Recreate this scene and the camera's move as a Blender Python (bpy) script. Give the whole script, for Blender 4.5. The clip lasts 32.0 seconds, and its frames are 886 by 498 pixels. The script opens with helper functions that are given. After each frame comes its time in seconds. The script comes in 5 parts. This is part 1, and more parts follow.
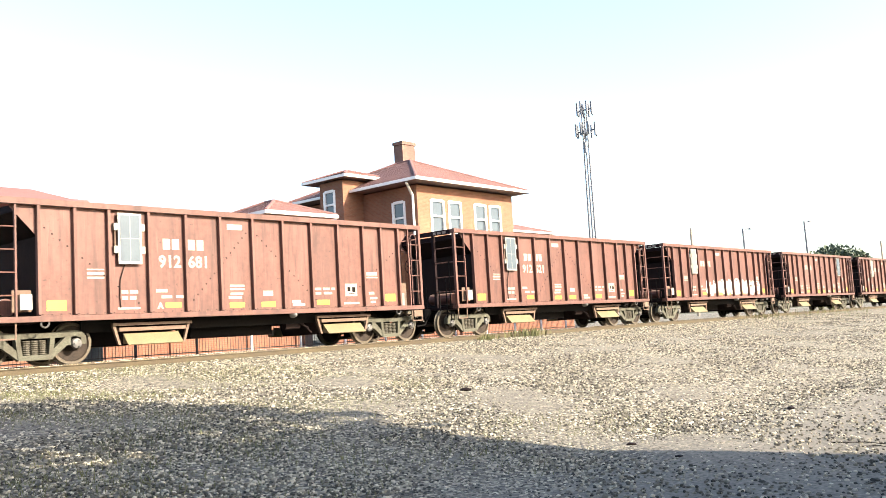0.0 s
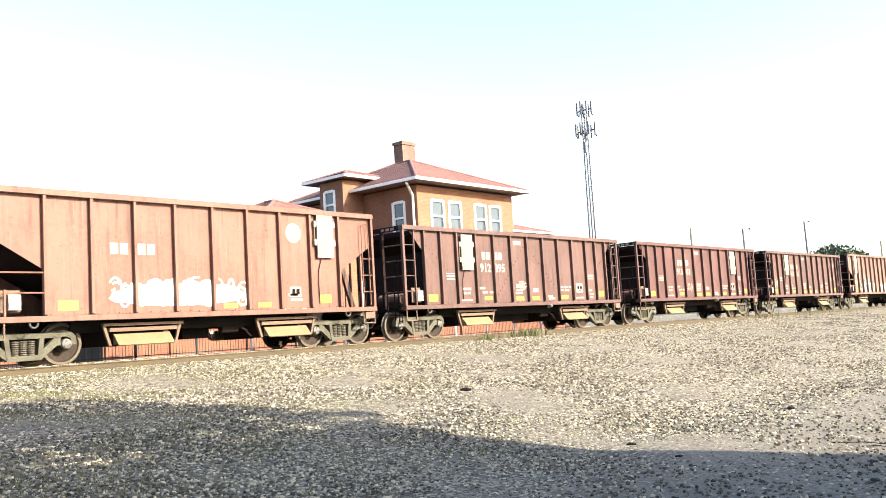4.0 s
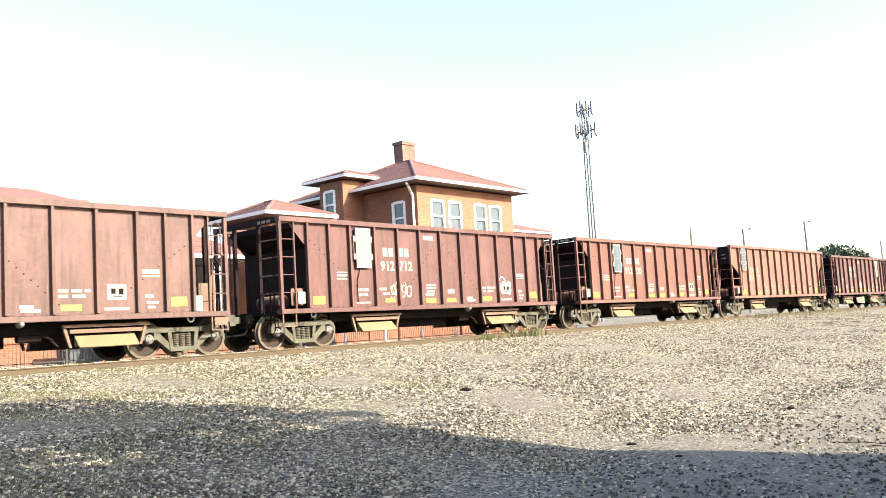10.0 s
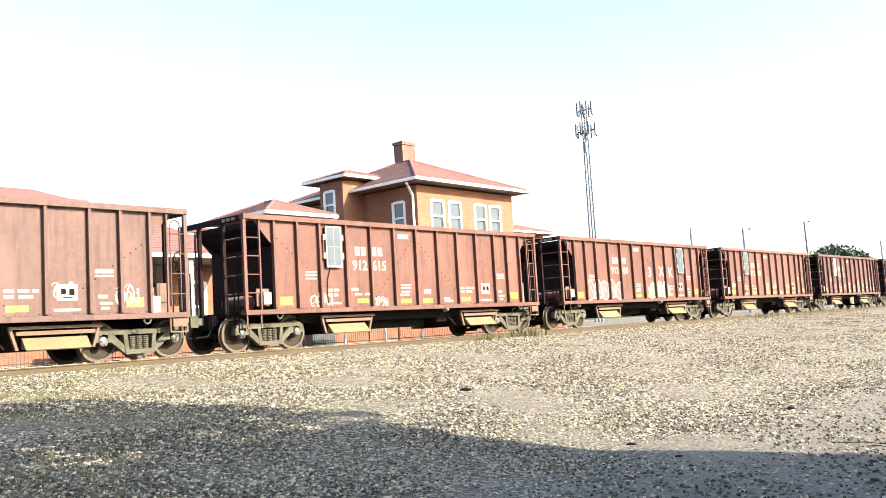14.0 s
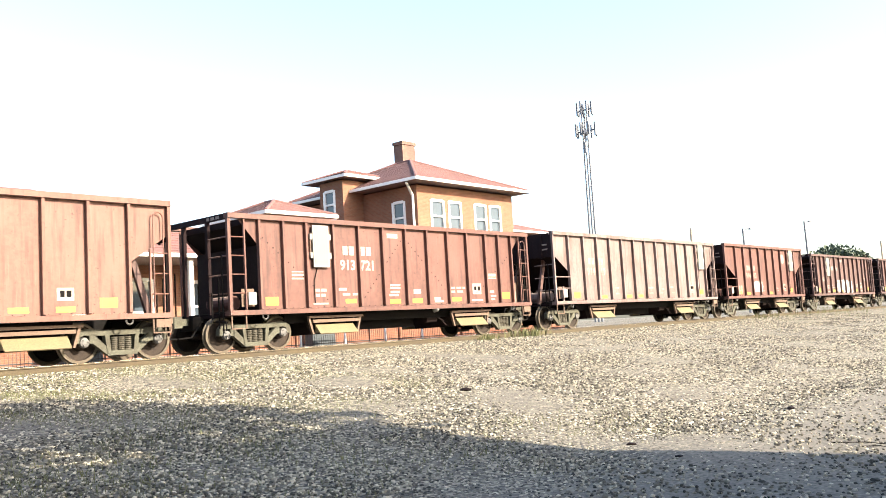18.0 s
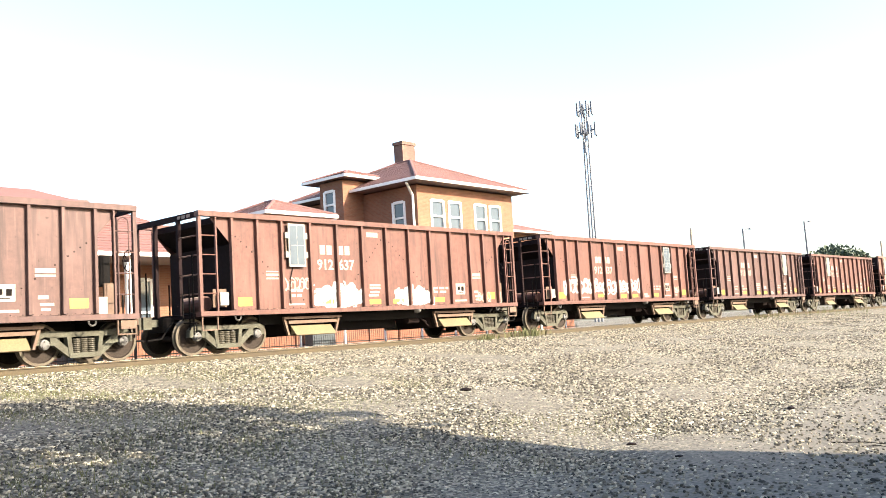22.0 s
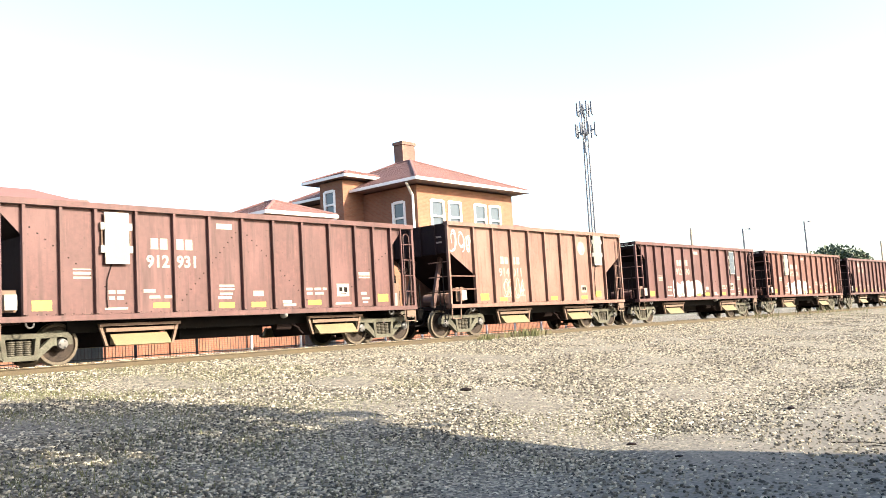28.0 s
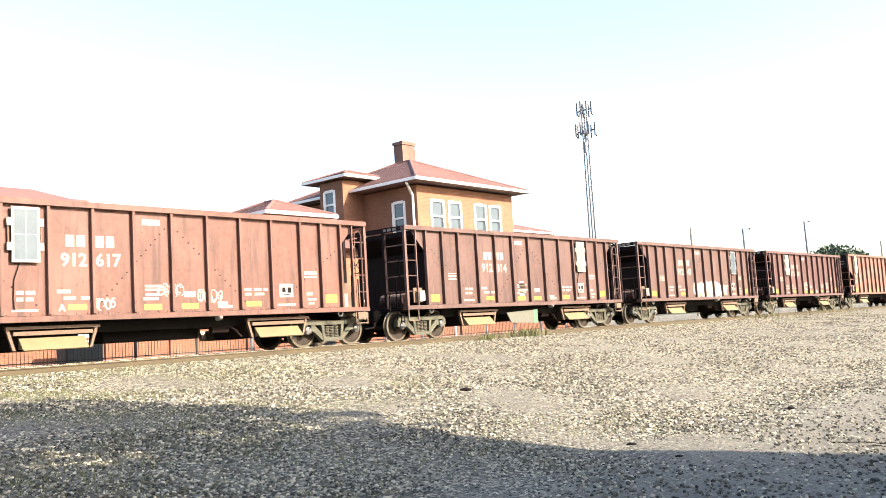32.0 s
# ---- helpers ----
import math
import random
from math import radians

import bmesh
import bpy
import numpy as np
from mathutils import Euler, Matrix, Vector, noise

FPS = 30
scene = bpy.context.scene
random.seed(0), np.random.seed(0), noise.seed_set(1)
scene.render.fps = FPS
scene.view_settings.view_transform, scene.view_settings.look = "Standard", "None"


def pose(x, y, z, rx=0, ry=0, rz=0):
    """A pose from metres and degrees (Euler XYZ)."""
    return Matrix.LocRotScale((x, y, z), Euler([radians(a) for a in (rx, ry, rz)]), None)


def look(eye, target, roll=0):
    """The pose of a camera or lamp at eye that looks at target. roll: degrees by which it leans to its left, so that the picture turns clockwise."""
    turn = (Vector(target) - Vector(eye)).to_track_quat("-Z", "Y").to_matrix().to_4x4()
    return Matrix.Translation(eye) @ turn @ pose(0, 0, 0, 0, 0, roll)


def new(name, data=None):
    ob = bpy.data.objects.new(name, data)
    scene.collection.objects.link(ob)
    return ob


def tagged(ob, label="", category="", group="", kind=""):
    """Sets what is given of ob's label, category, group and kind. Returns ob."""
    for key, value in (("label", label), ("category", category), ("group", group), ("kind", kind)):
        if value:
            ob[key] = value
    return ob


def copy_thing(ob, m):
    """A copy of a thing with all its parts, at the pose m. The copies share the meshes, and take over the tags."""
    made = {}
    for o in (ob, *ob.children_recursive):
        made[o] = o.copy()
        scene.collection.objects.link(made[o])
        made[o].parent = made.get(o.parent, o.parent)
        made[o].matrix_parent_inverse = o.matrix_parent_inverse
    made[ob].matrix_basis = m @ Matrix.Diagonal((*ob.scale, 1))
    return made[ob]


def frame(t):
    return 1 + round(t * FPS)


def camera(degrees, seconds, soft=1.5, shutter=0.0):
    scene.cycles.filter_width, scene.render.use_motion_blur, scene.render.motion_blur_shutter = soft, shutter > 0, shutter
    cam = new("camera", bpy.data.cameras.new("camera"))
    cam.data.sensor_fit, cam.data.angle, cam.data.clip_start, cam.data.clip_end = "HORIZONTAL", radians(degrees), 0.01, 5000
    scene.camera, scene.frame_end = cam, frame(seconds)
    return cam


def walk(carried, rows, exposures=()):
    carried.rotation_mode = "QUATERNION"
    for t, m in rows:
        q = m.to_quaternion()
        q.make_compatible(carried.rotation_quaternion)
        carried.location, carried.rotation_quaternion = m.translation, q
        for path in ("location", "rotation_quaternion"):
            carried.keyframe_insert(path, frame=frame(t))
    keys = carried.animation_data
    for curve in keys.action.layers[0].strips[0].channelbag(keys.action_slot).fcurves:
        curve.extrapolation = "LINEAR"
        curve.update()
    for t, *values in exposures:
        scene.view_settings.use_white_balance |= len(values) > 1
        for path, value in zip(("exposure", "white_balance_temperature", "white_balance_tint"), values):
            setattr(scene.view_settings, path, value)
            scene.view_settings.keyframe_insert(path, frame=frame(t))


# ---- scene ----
# Rail top is z = 0; the track runs along x, its middle at y = TRACK_Y.
TRACK_Y = 20.0
FWD = Vector((0.74993, 0.65531, 0.09041))
UP = Vector((-0.02855, -0.10448, 0.99412))
EYE = Vector((0.0, 0.0, 0.296))
RIGHT = FWD.cross(UP).normalized()
TURN = Matrix((RIGHT, UP, -FWD)).transposed().to_4x4()
CAMERA_POSE = Matrix.Translation(EYE) @ TURN

cam = camera(53.69, 32.0, soft=0.6, shutter=0.03)
walk(cam, [(0.0, CAMERA_POSE), (32.0, CAMERA_POSE)], exposures=[(0.0, 2.14, 6500, 10), (32.0, 2.14, 6500, 10)])

# ---- world and sun ----
SUN_ELEV, SUN_AZ = 26.5, 15.0   # azimuth: degrees from -y towards +x
world = bpy.data.worlds.new("sky")
scene.world = world
world.use_nodes = True
wn = world.node_tree
sky = wn.nodes.new("ShaderNodeTexSky")
sky.sky_type = "NISHITA"
sky.sun_disc = False
sky.sun_elevation = radians(SUN_ELEV)
sky.sun_rotation = radians(180 - SUN_AZ)
sky.air_density, sky.dust_density, sky.ozone_density = 1.0, 2.4, 1.0
wn.nodes["Background"].inputs["Strength"].default_value = 0.127
wn.links.new(sky.outputs[0], wn.nodes["Background"].inputs["Color"])
sun_dir = Vector((math.sin(radians(SUN_AZ)) * math.cos(radians(SUN_ELEV)), -math.cos(radians(SUN_AZ)) * math.cos(radians(SUN_ELEV)), math.sin(radians(SUN_ELEV))))
sun_data = bpy.data.lights.new("sun", "SUN")
sun_data.energy, sun_data.angle, sun_data.color = 5.0, radians(0.6), (1.0, 0.87, 0.69)
sun = new("sun", sun_data)
sun.matrix_world = look(sun_dir * 200, (0, 0, 0))

# ---- materials ----
def mat(name, color, rough=0.7, metal=0.0, vary=0.25, scale=3.0, bump=0.0, bump_scale=40.0, tint=None, tint_amount=0.0, tint_scale=0.6, streak=0.0):
    """Colour broken up by fine grain, large stains of a second colour and, where asked, vertical streaks."""
    m = bpy.data.materials.new(name)
    m.use_nodes = True
    nt = m.node_tree
    b = nt.nodes["Principled BSDF"]
    b.inputs["Roughness"].default_value, b.inputs["Metallic"].default_value = rough, metal
    co = nt.nodes.new("ShaderNodeTexCoord")
    def noise_node(sc, detail=5.0, stretch=None):
        n = nt.nodes.new("ShaderNodeTexNoise")
        n.inputs["Scale"].default_value, n.inputs["Detail"].default_value = sc, detail
        if stretch:
            mp = nt.nodes.new("ShaderNodeMapping")
            mp.inputs["Scale"].default_value = stretch
            nt.links.new(co.outputs["Object"], mp.inputs["Vector"])
            nt.links.new(mp.outputs[0], n.inputs["Vector"])
        else:
            nt.links.new(co.outputs["Object"], n.inputs["Vector"])
        return n
    def ramp(src, lo, hi, c0, c1):
        r = nt.nodes.new("ShaderNodeValToRGB")
        r.color_ramp.elements[0].position, r.color_ramp.elements[1].position = lo, hi
        r.color_ramp.elements[0].color, r.color_ramp.elements[1].color = (*c0, 1), (*c1, 1)
        nt.links.new(src, r.inputs[0])
        return r
    def mix(fac, a, c, blend="MIX"):
        x = nt.nodes.new("ShaderNodeMix")
        x.data_type, x.blend_type = "RGBA", blend
        if isinstance(fac, float):
            x.inputs["Factor"].default_value = fac
        else:
            nt.links.new(fac, x.inputs["Factor"])
        nt.links.new(a, x.inputs["A"])
        nt.links.new(c, x.inputs["B"])
        return x.outputs["Result"]
    g = noise_node(scale * 6, 8)
    lo = tuple(max(0.0, v * (1 - vary)) for v in color)
    hi = tuple(min(1.0, v * (1 + vary)) for v in color)
    out = ramp(g.outputs[0], 0.3, 0.7, lo, hi).outputs[0]
    if tint:
        t = noise_node(tint_scale, 6)
        f = ramp(t.outputs[0], 0.42, 0.68, (0, 0, 0), (tint_amount,) * 3)
        c = nt.nodes.new("ShaderNodeRGB")
        c.outputs[0].default_value = (*tint, 1)
        out = mix(f.outputs[0], out, c.outputs[0])
        if streak:
            s = noise_node(1.0, 4, (5.0, 5.0, 0.35))
            f2 = ramp(s.outputs[0], 0.5, 0.75, (0, 0, 0), (streak,) * 3)
            out = mix(f2.outputs[0], out, c.outputs[0])
    nt.links.new(out, b.inputs["Base Color"])
    if bump:
        bn = noise_node(bump_scale, 6)
        bp = nt.nodes.new("ShaderNodeBump")
        bp.inputs["Strength"].default_value, bp.inputs["Distance"].default_value = bump, 0.02
        nt.links.new(bn.outputs[0], bp.inputs["Height"])
        nt.links.new(bp.outputs[0], b.inputs["Normal"])
    return m


def paint(name, color, rust):
    m = mat(name, color, 0.62, 0.0, 0.16, 1.6, 0.10, 25, rust, 0.62, 0.7, 0.62)
    nt = m.node_tree
    b = nt.nodes["Principled BSDF"]
    base = b.inputs["Base Color"].links[0].from_socket
    co = nt.nodes.new("ShaderNodeTexCoord")
    def layer(src, scale, stretch, lo, hi, amount, col):
        mp = nt.nodes.new("ShaderNodeMapping")
        mp.inputs["Scale"].default_value = stretch
        oi = nt.nodes.new("ShaderNodeObjectInfo")
        ad = nt.nodes.new("ShaderNodeVectorMath")
        nt.links.new(co.outputs["Object"], ad.inputs[0])
        sc = nt.nodes.new("ShaderNodeMath")
        sc.operation = "MULTIPLY"
        sc.inputs[1].default_value = 7.0
        nt.links.new(oi.outputs["Random"], sc.inputs[0])
        nt.links.new(sc.outputs[0], ad.inputs[1])
        nt.links.new(ad.outputs[0], mp.inputs["Vector"])
        n = nt.nodes.new("ShaderNodeTexNoise")
        n.inputs["Scale"].default_value, n.inputs["Detail"].default_value = scale, 7
        nt.links.new(mp.outputs[0], n.inputs["Vector"])
        r = nt.nodes.new("ShaderNodeValToRGB")
        r.color_ramp.elements[0].position, r.color_ramp.elements[1].position = lo, hi
        r.color_ramp.elements[0].color, r.color_ramp.elements[1].color = (0, 0, 0, 1), (amount,) * 3 + (1,)
        nt.links.new(n.outputs[0], r.inputs[0])
        x = nt.nodes.new("ShaderNodeMix")
        x.data_type = "RGBA"
        nt.links.new(r.outputs[0], x.inputs["Factor"])
        nt.links.new(src, x.inputs["A"])
        x.inputs["B"].default_value = (*col, 1)
        return x.outputs["Result"]
    b.inputs["Specular IOR Level"].default_value = 0.3
    b.inputs["Sheen Weight"].default_value, b.inputs["Sheen Roughness"].default_value = 0.28, 0.30
    b.inputs["Sheen Tint"].default_value = (1.0, 0.86, 0.78, 1)
    fade = tuple(min(1.0, v * 1.2 + 0.008) for v in color)
    base = layer(base, 0.9, (1, 1, 0.6), 0.46, 0.70, 0.9, fade)                      # sun-bleached areas
    base = layer(base, 2.2, (3.0, 3.0, 0.28), 0.52, 0.74, 0.7, tuple(v * 0.5 for v in rust))   # dark run-off
    base = layer(base, 5.0, (6.0, 6.0, 0.22), 0.6, 0.75, 0.6, tuple(min(1.0, v * 1.5 + 0.012) for v in color))   # pale scratches and washed streaks
    base = layer(base, 14.0, (1, 1, 1), 0.66, 0.72, 0.75, (0.03, 0.016, 0.011))      # rust spots
    nt.links.new(base, b.inputs["Base Color"])
    return m


PAINTS = {
    "red": paint("oxide_red_paint", (0.0809, 0.0337, 0.0255), (0.0560, 0.0276, 0.0220)),
    "brick": paint("brick_red_paint", (0.0875, 0.0379, 0.0290), (0.0604, 0.0309, 0.0252)),
    "maroon": paint("maroon_paint", (0.0648, 0.0286, 0.0264), (0.0470, 0.0240, 0.0215)),
    "brown": paint("brown_paint", (0.0679, 0.0360, 0.0309), (0.0497, 0.0283, 0.0260)),
    "orange": paint("faded_orange_paint", (0.1197, 0.0553, 0.0404), (0.0870, 0.0429, 0.0324)),
    "tan": paint("rusty_tan_paint", (0.1180, 0.0652, 0.0495), (0.0872, 0.0468, 0.0362)),
    "cream": paint("bleached_cream_paint", (0.1260, 0.0950, 0.0900), (0.0885, 0.0473, 0.0364)),
}
# grimy steel, darkened further to carry the shade under the cars
M_BLACK = mat("grimy_shade_black_steel", (0.0035, 0.0031, 0.0031), 0.85, 0.0, 0.4, 4, 0.2, 30, (0.0070, 0.0050, 0.0040), 0.5, 1.2)
# rusty steel taken near black, so the hoppers' inner shade is in the colour
M_DARKIN = mat("rusty_shade_dark_steel", (0.0075, 0.0052, 0.0054), 0.8, 0.0, 0.35, 3, 0.2, 25, (0.016, 0.0088, 0.0070), 0.6, 1.0)
# near-black maroon: the shade on the car ends painted as a colour
M_END_SHADE = mat("shade_dark_end_paint", (0.012, 0.0056, 0.0062), 0.8, 0.0, 0.3, 3, 0.2, 25, (0.0075, 0.0048, 0.0055), 0.6, 0.9, 0.4)
for m in (M_BLACK, M_DARKIN, M_END_SHADE):
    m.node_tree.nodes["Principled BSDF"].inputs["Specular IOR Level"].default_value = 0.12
M_TRUCK = mat("dusty_cast_steel", (0.066, 0.066, 0.050), 0.8, 0.0, 0.35, 6, 0.4, 40, (0.036, 0.030, 0.022), 0.7, 3.0)
M_WHEEL = mat("wheel_steel", (0.074, 0.064, 0.047), 0.6, 0.1, 0.3, 5, 0.2, 40, (0.070, 0.050, 0.036), 0.5, 4.0)
M_WEB = mat("dark_wheel_web", (0.018, 0.013, 0.010), 0.8, 0.0, 0.4, 5, 0.2, 40, (0.032, 0.023, 0.016), 0.5, 4.0)
for m in (M_TRUCK, M_WHEEL, M_WEB):
    m.node_tree.nodes["Principled BSDF"].inputs["Specular IOR Level"].default_value = 0.2
M_SPRING = mat("oily_spring_steel", (0.058, 0.052, 0.038), 0.6, 0.2, 0.3, 6)
M_CAP = mat("bearing_cap_paint", (0.075, 0.073, 0.070), 0.6, 0.1, 0.2, 8)
M_CHUTE = mat("dusty_yellow_chute", (0.118, 0.095, 0.047), 0.75, 0.0, 0.2, 5, 0.2, 30, (0.095, 0.068, 0.038), 0.5, 2.0)
M_BEAM = mat("dusty_tan_beam", (0.100, 0.064, 0.043), 0.8, 0.0, 0.25, 5, 0.2, 30, (0.070, 0.041, 0.029), 0.6, 2.0)
M_WHITE = mat("white_marking_paint", (0.20, 0.176, 0.152), 0.6, 0.0, 0.15, 8, 0, 0, (0.22, 0.15, 0.12), 0.6, 5.0)
M_WORN = mat("worn_white_paint", (0.20, 0.165, 0.14), 0.7, 0.0, 0.2, 10, 0, 0, (0.16, 0.08, 0.06), 0.75, 5.0)
M_YELLOW = mat("yellow_marking_paint", (0.34, 0.27, 0.012), 0.55, 0.0, 0.1, 8, 0, 0, (0.26, 0.18, 0.02), 0.4, 5.0)
M_PANEL = mat("blue_solar_glass", (0.034, 0.052, 0.068), 0.6, 0.0, 0.15, 6, 0, 0, (0.020, 0.034, 0.050), 0.6, 3.0, 0.9)
M_PANELW = mat("sky_reflection_white", (0.142, 0.133, 0.098), 0.6, 0.0, 0.06, 6)
M_ALU = mat("aluminium_frame", (0.18, 0.175, 0.16), 0.4, 0.3, 0.08, 8)
M_PALE = mat("pale_dusty_steel", (0.066, 0.067, 0.052), 0.7, 0.0, 0.15, 5, 0.1, 30, (0.07, 0.06, 0.045), 0.5, 2.0)
M_GREEN = mat("pale_green_sheet", (0.042, 0.094, 0.060), 0.6, 0.0, 0.1, 5)
M_RAIL = mat("rusty_rail_web", (0.046, 0.033, 0.014), 0.8, 0.0, 0.25, 6, 0.2, 30, (0.028, 0.019, 0.010), 0.5, 1.0)
M_RAILTOP = mat("polished_rail_head", (0.55, 0.53, 0.50), 0.25, 0.9, 0.1, 5)
M_TIE = mat("weathered_tie", (0.0910, 0.0700, 0.0560), 0.9, 0.0, 0.35, 5, 0.5, 20)
M_SPRAYS = {
    "white": mat("white_spray", (0.25, 0.245, 0.235), 0.6, 0.0, 0.08, 8),
    "black": mat("black_spray", (0.03, 0.03, 0.03), 0.6, 0.0, 0.2, 8),
    "grey": mat("grey_spray", (0.40, 0.42, 0.41), 0.6, 0.0, 0.2, 8),
    "green": mat("green_spray", (0.35, 0.55, 0.42), 0.6, 0.0, 0.2, 8),
    "dull": mat("dull_grey_spray", (0.095, 0.074, 0.066), 0.7, 0.0, 0.3, 8, 0, 0, (0.075, 0.035, 0.028), 0.6, 3.0),
    "dull_green": mat("dull_green_spray", (0.090, 0.125, 0.100), 0.7, 0.0, 0.3, 8, 0, 0, (0.07, 0.06, 0.05), 0.5, 3.0),
    "pale": mat("faded_spray", (0.30, 0.20, 0.16), 0.7, 0.0, 0.2, 8),
}
M_ROOF = mat("red_roof_tile", (0.130, 0.062, 0.055), 0.8, 0.0, 0.22, 3.0, 0.3, 8, (0.100, 0.050, 0.045), 0.6, 0.4)
M_TRIM = mat("white_trim", (0.66, 0.65, 0.62), 0.6, 0.0, 0.06, 3)
M_SOFFIT = mat("brown_soffit", (0.16, 0.11, 0.09), 0.8, 0.0, 0.15, 3)
M_GLASS = mat("window_glass", (0.05, 0.065, 0.08), 0.06, 0.0, 0.05, 2)
M_IRON = mat("black_iron", (0.02, 0.02, 0.022), 0.5, 0.3, 0.2, 5)
M_LOUVER = mat("grey_green_metal", (0.045, 0.055, 0.06), 0.6, 0.2, 0.2, 4)
M_CONC = mat("pale_concrete", (0.42, 0.40, 0.35), 0.85, 0.0, 0.12, 2, 0.2, 20)
M_GALV = mat("galvanised_steel", (0.105, 0.115, 0.135), 0.6, 0.2, 0.12, 3)
M_POLE = mat("weathered_pole_wood", (0.20, 0.17, 0.14), 0.9, 0.0, 0.2, 3)
M_LEAF = mat("dark_leaves", (0.030, 0.048, 0.020), 0.7, 0.0, 0.4, 3)
M_WEED = mat("dry_green_weeds", (0.075, 0.080, 0.028), 0.8, 0.0, 0.4, 5)


def ground_material():
    m = bpy.data.materials.new("gravel_yard")
    m.use_nodes = True
    nt = m.node_tree
    b = nt.nodes["Principled BSDF"]
    b.inputs["Roughness"].default_value = 0.92
    co = nt.nodes.new("ShaderNodeTexCoord")
    vor = nt.nodes.new("ShaderNodeTexVoronoi")
    vor.inputs["Scale"].default_value = 22.0
    nt.links.new(co.outputs["Object"], vor.inputs["Vector"])
    cell = nt.nodes.new("ShaderNodeValToRGB")
    e = cell.color_ramp.elements
    e[0].position, e[0].color = 0.0, (0.017, 0.0155, 0.012, 1)
    e[1].position, e[1].color = 1.0, (0.2650, 0.2417, 0.1813, 1)
    e.new(0.5).color = (0.0954, 0.0859, 0.0647, 1)
    sep = nt.nodes.new("ShaderNodeSeparateColor")
    nt.links.new(vor.outputs["Color"], sep.inputs[0])
    nt.links.new(sep.outputs[0], cell.inputs[0])
    big = nt.nodes.new("ShaderNodeTexNoise")
    big.inputs["Scale"].default_value, big.inputs["Detail"].default_value = 0.35, 6
    nt.links.new(co.outputs["Object"], big.inputs["Vector"])
    r = nt.nodes.new("ShaderNodeValToRGB")
    r.color_ramp.elements[0].position, r.color_ramp.elements[1].position = 0.45, 0.66
    r.color_ramp.elements[1].color = (0.8, 0.8, 0.8, 1)
    nt.links.new(big.outputs[0], r.inputs[0])
    dirt = nt.nodes.new("ShaderNodeTexNoise")
    dirt.inputs["Scale"].default_value, dirt.inputs["Detail"].default_value = 24.0, 10
    nt.links.new(co.outputs["Object"], dirt.inputs["Vector"])
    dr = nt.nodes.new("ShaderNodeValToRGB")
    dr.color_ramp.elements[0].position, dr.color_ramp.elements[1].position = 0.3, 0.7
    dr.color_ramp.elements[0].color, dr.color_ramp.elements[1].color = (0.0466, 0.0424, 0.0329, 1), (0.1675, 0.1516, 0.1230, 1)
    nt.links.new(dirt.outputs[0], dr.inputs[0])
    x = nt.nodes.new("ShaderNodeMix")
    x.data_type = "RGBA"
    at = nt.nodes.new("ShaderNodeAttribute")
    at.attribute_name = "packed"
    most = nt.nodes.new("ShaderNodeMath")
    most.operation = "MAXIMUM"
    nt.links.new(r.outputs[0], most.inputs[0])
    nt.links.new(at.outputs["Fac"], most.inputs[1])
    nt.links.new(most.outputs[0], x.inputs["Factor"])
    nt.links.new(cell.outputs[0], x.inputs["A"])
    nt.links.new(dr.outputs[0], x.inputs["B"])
    nt.links.new(x.outputs["Result"], b.inputs["Base Color"])
    bp = nt.nodes.new("ShaderNodeBump")
    bp.inputs["Strength"].default_value, bp.inputs["Distance"].default_value = 0.9, 0.03
    bp.invert = True
    flat_out = nt.nodes.new("ShaderNodeMath")
    flat_out.operation = "SUBTRACT"
    flat_out.inputs[0].default_value = 1.0
    nt.links.new(at.outputs["Fac"], flat_out.inputs[1])
    rough_h = nt.nodes.new("ShaderNodeMath")
    rough_h.operation = "MULTIPLY"
    nt.links.new(flat_out.outputs[0], rough_h.inputs[0])
    nt.links.new(vor.outputs["Distance"], rough_h.inputs[1])
    nt.links.new(rough_h.outputs[0], bp.inputs["Height"])
    nt.links.new(bp.outputs[0], b.inputs["Normal"])
    return m


M_GROUND = ground_material()


# ---- mesh tools ----
def box(bm, x0, x1, y0, y1, z0, z1):
    v = [bm.verts.new((x, y, z)) for x in (x0, x1) for y in (y0, y1) for z in (z0, z1)]
    for f in ((0, 1, 3, 2), (4, 6, 7, 5), (0, 4, 5, 1), (2, 3, 7, 6), (0, 2, 6, 4), (1, 5, 7, 3)):
        bm.faces.new([v[i] for i in f])
    return bm


def prism(bm, pts, y0, y1):
    """A polygon in x and z, drawn out along y."""
    a = [bm.verts.new((x, y0, z)) for x, z in pts]
    b = [bm.verts.new((x, y1, z)) for x, z in pts]
    n = len(pts)
    bm.faces.new(a)
    bm.faces.new(b[::-1])
    for i in range(n):
        bm.faces.new((a[i], b[i], b[(i + 1) % n], a[(i + 1) % n]))
    return bm


def prism_x(bm, pts, x0, x1):
    """A polygon in y and z, drawn out along x."""
    a = [bm.verts.new((x0, y, z)) for y, z in pts]
    b = [bm.verts.new((x1, y, z)) for y, z in pts]
    n = len(pts)
    bm.faces.new(a)
    bm.faces.new(b[::-1])
    for i in range(n):
        bm.faces.new((a[i], b[i], b[(i + 1) % n], a[(i + 1) % n]))
    return bm


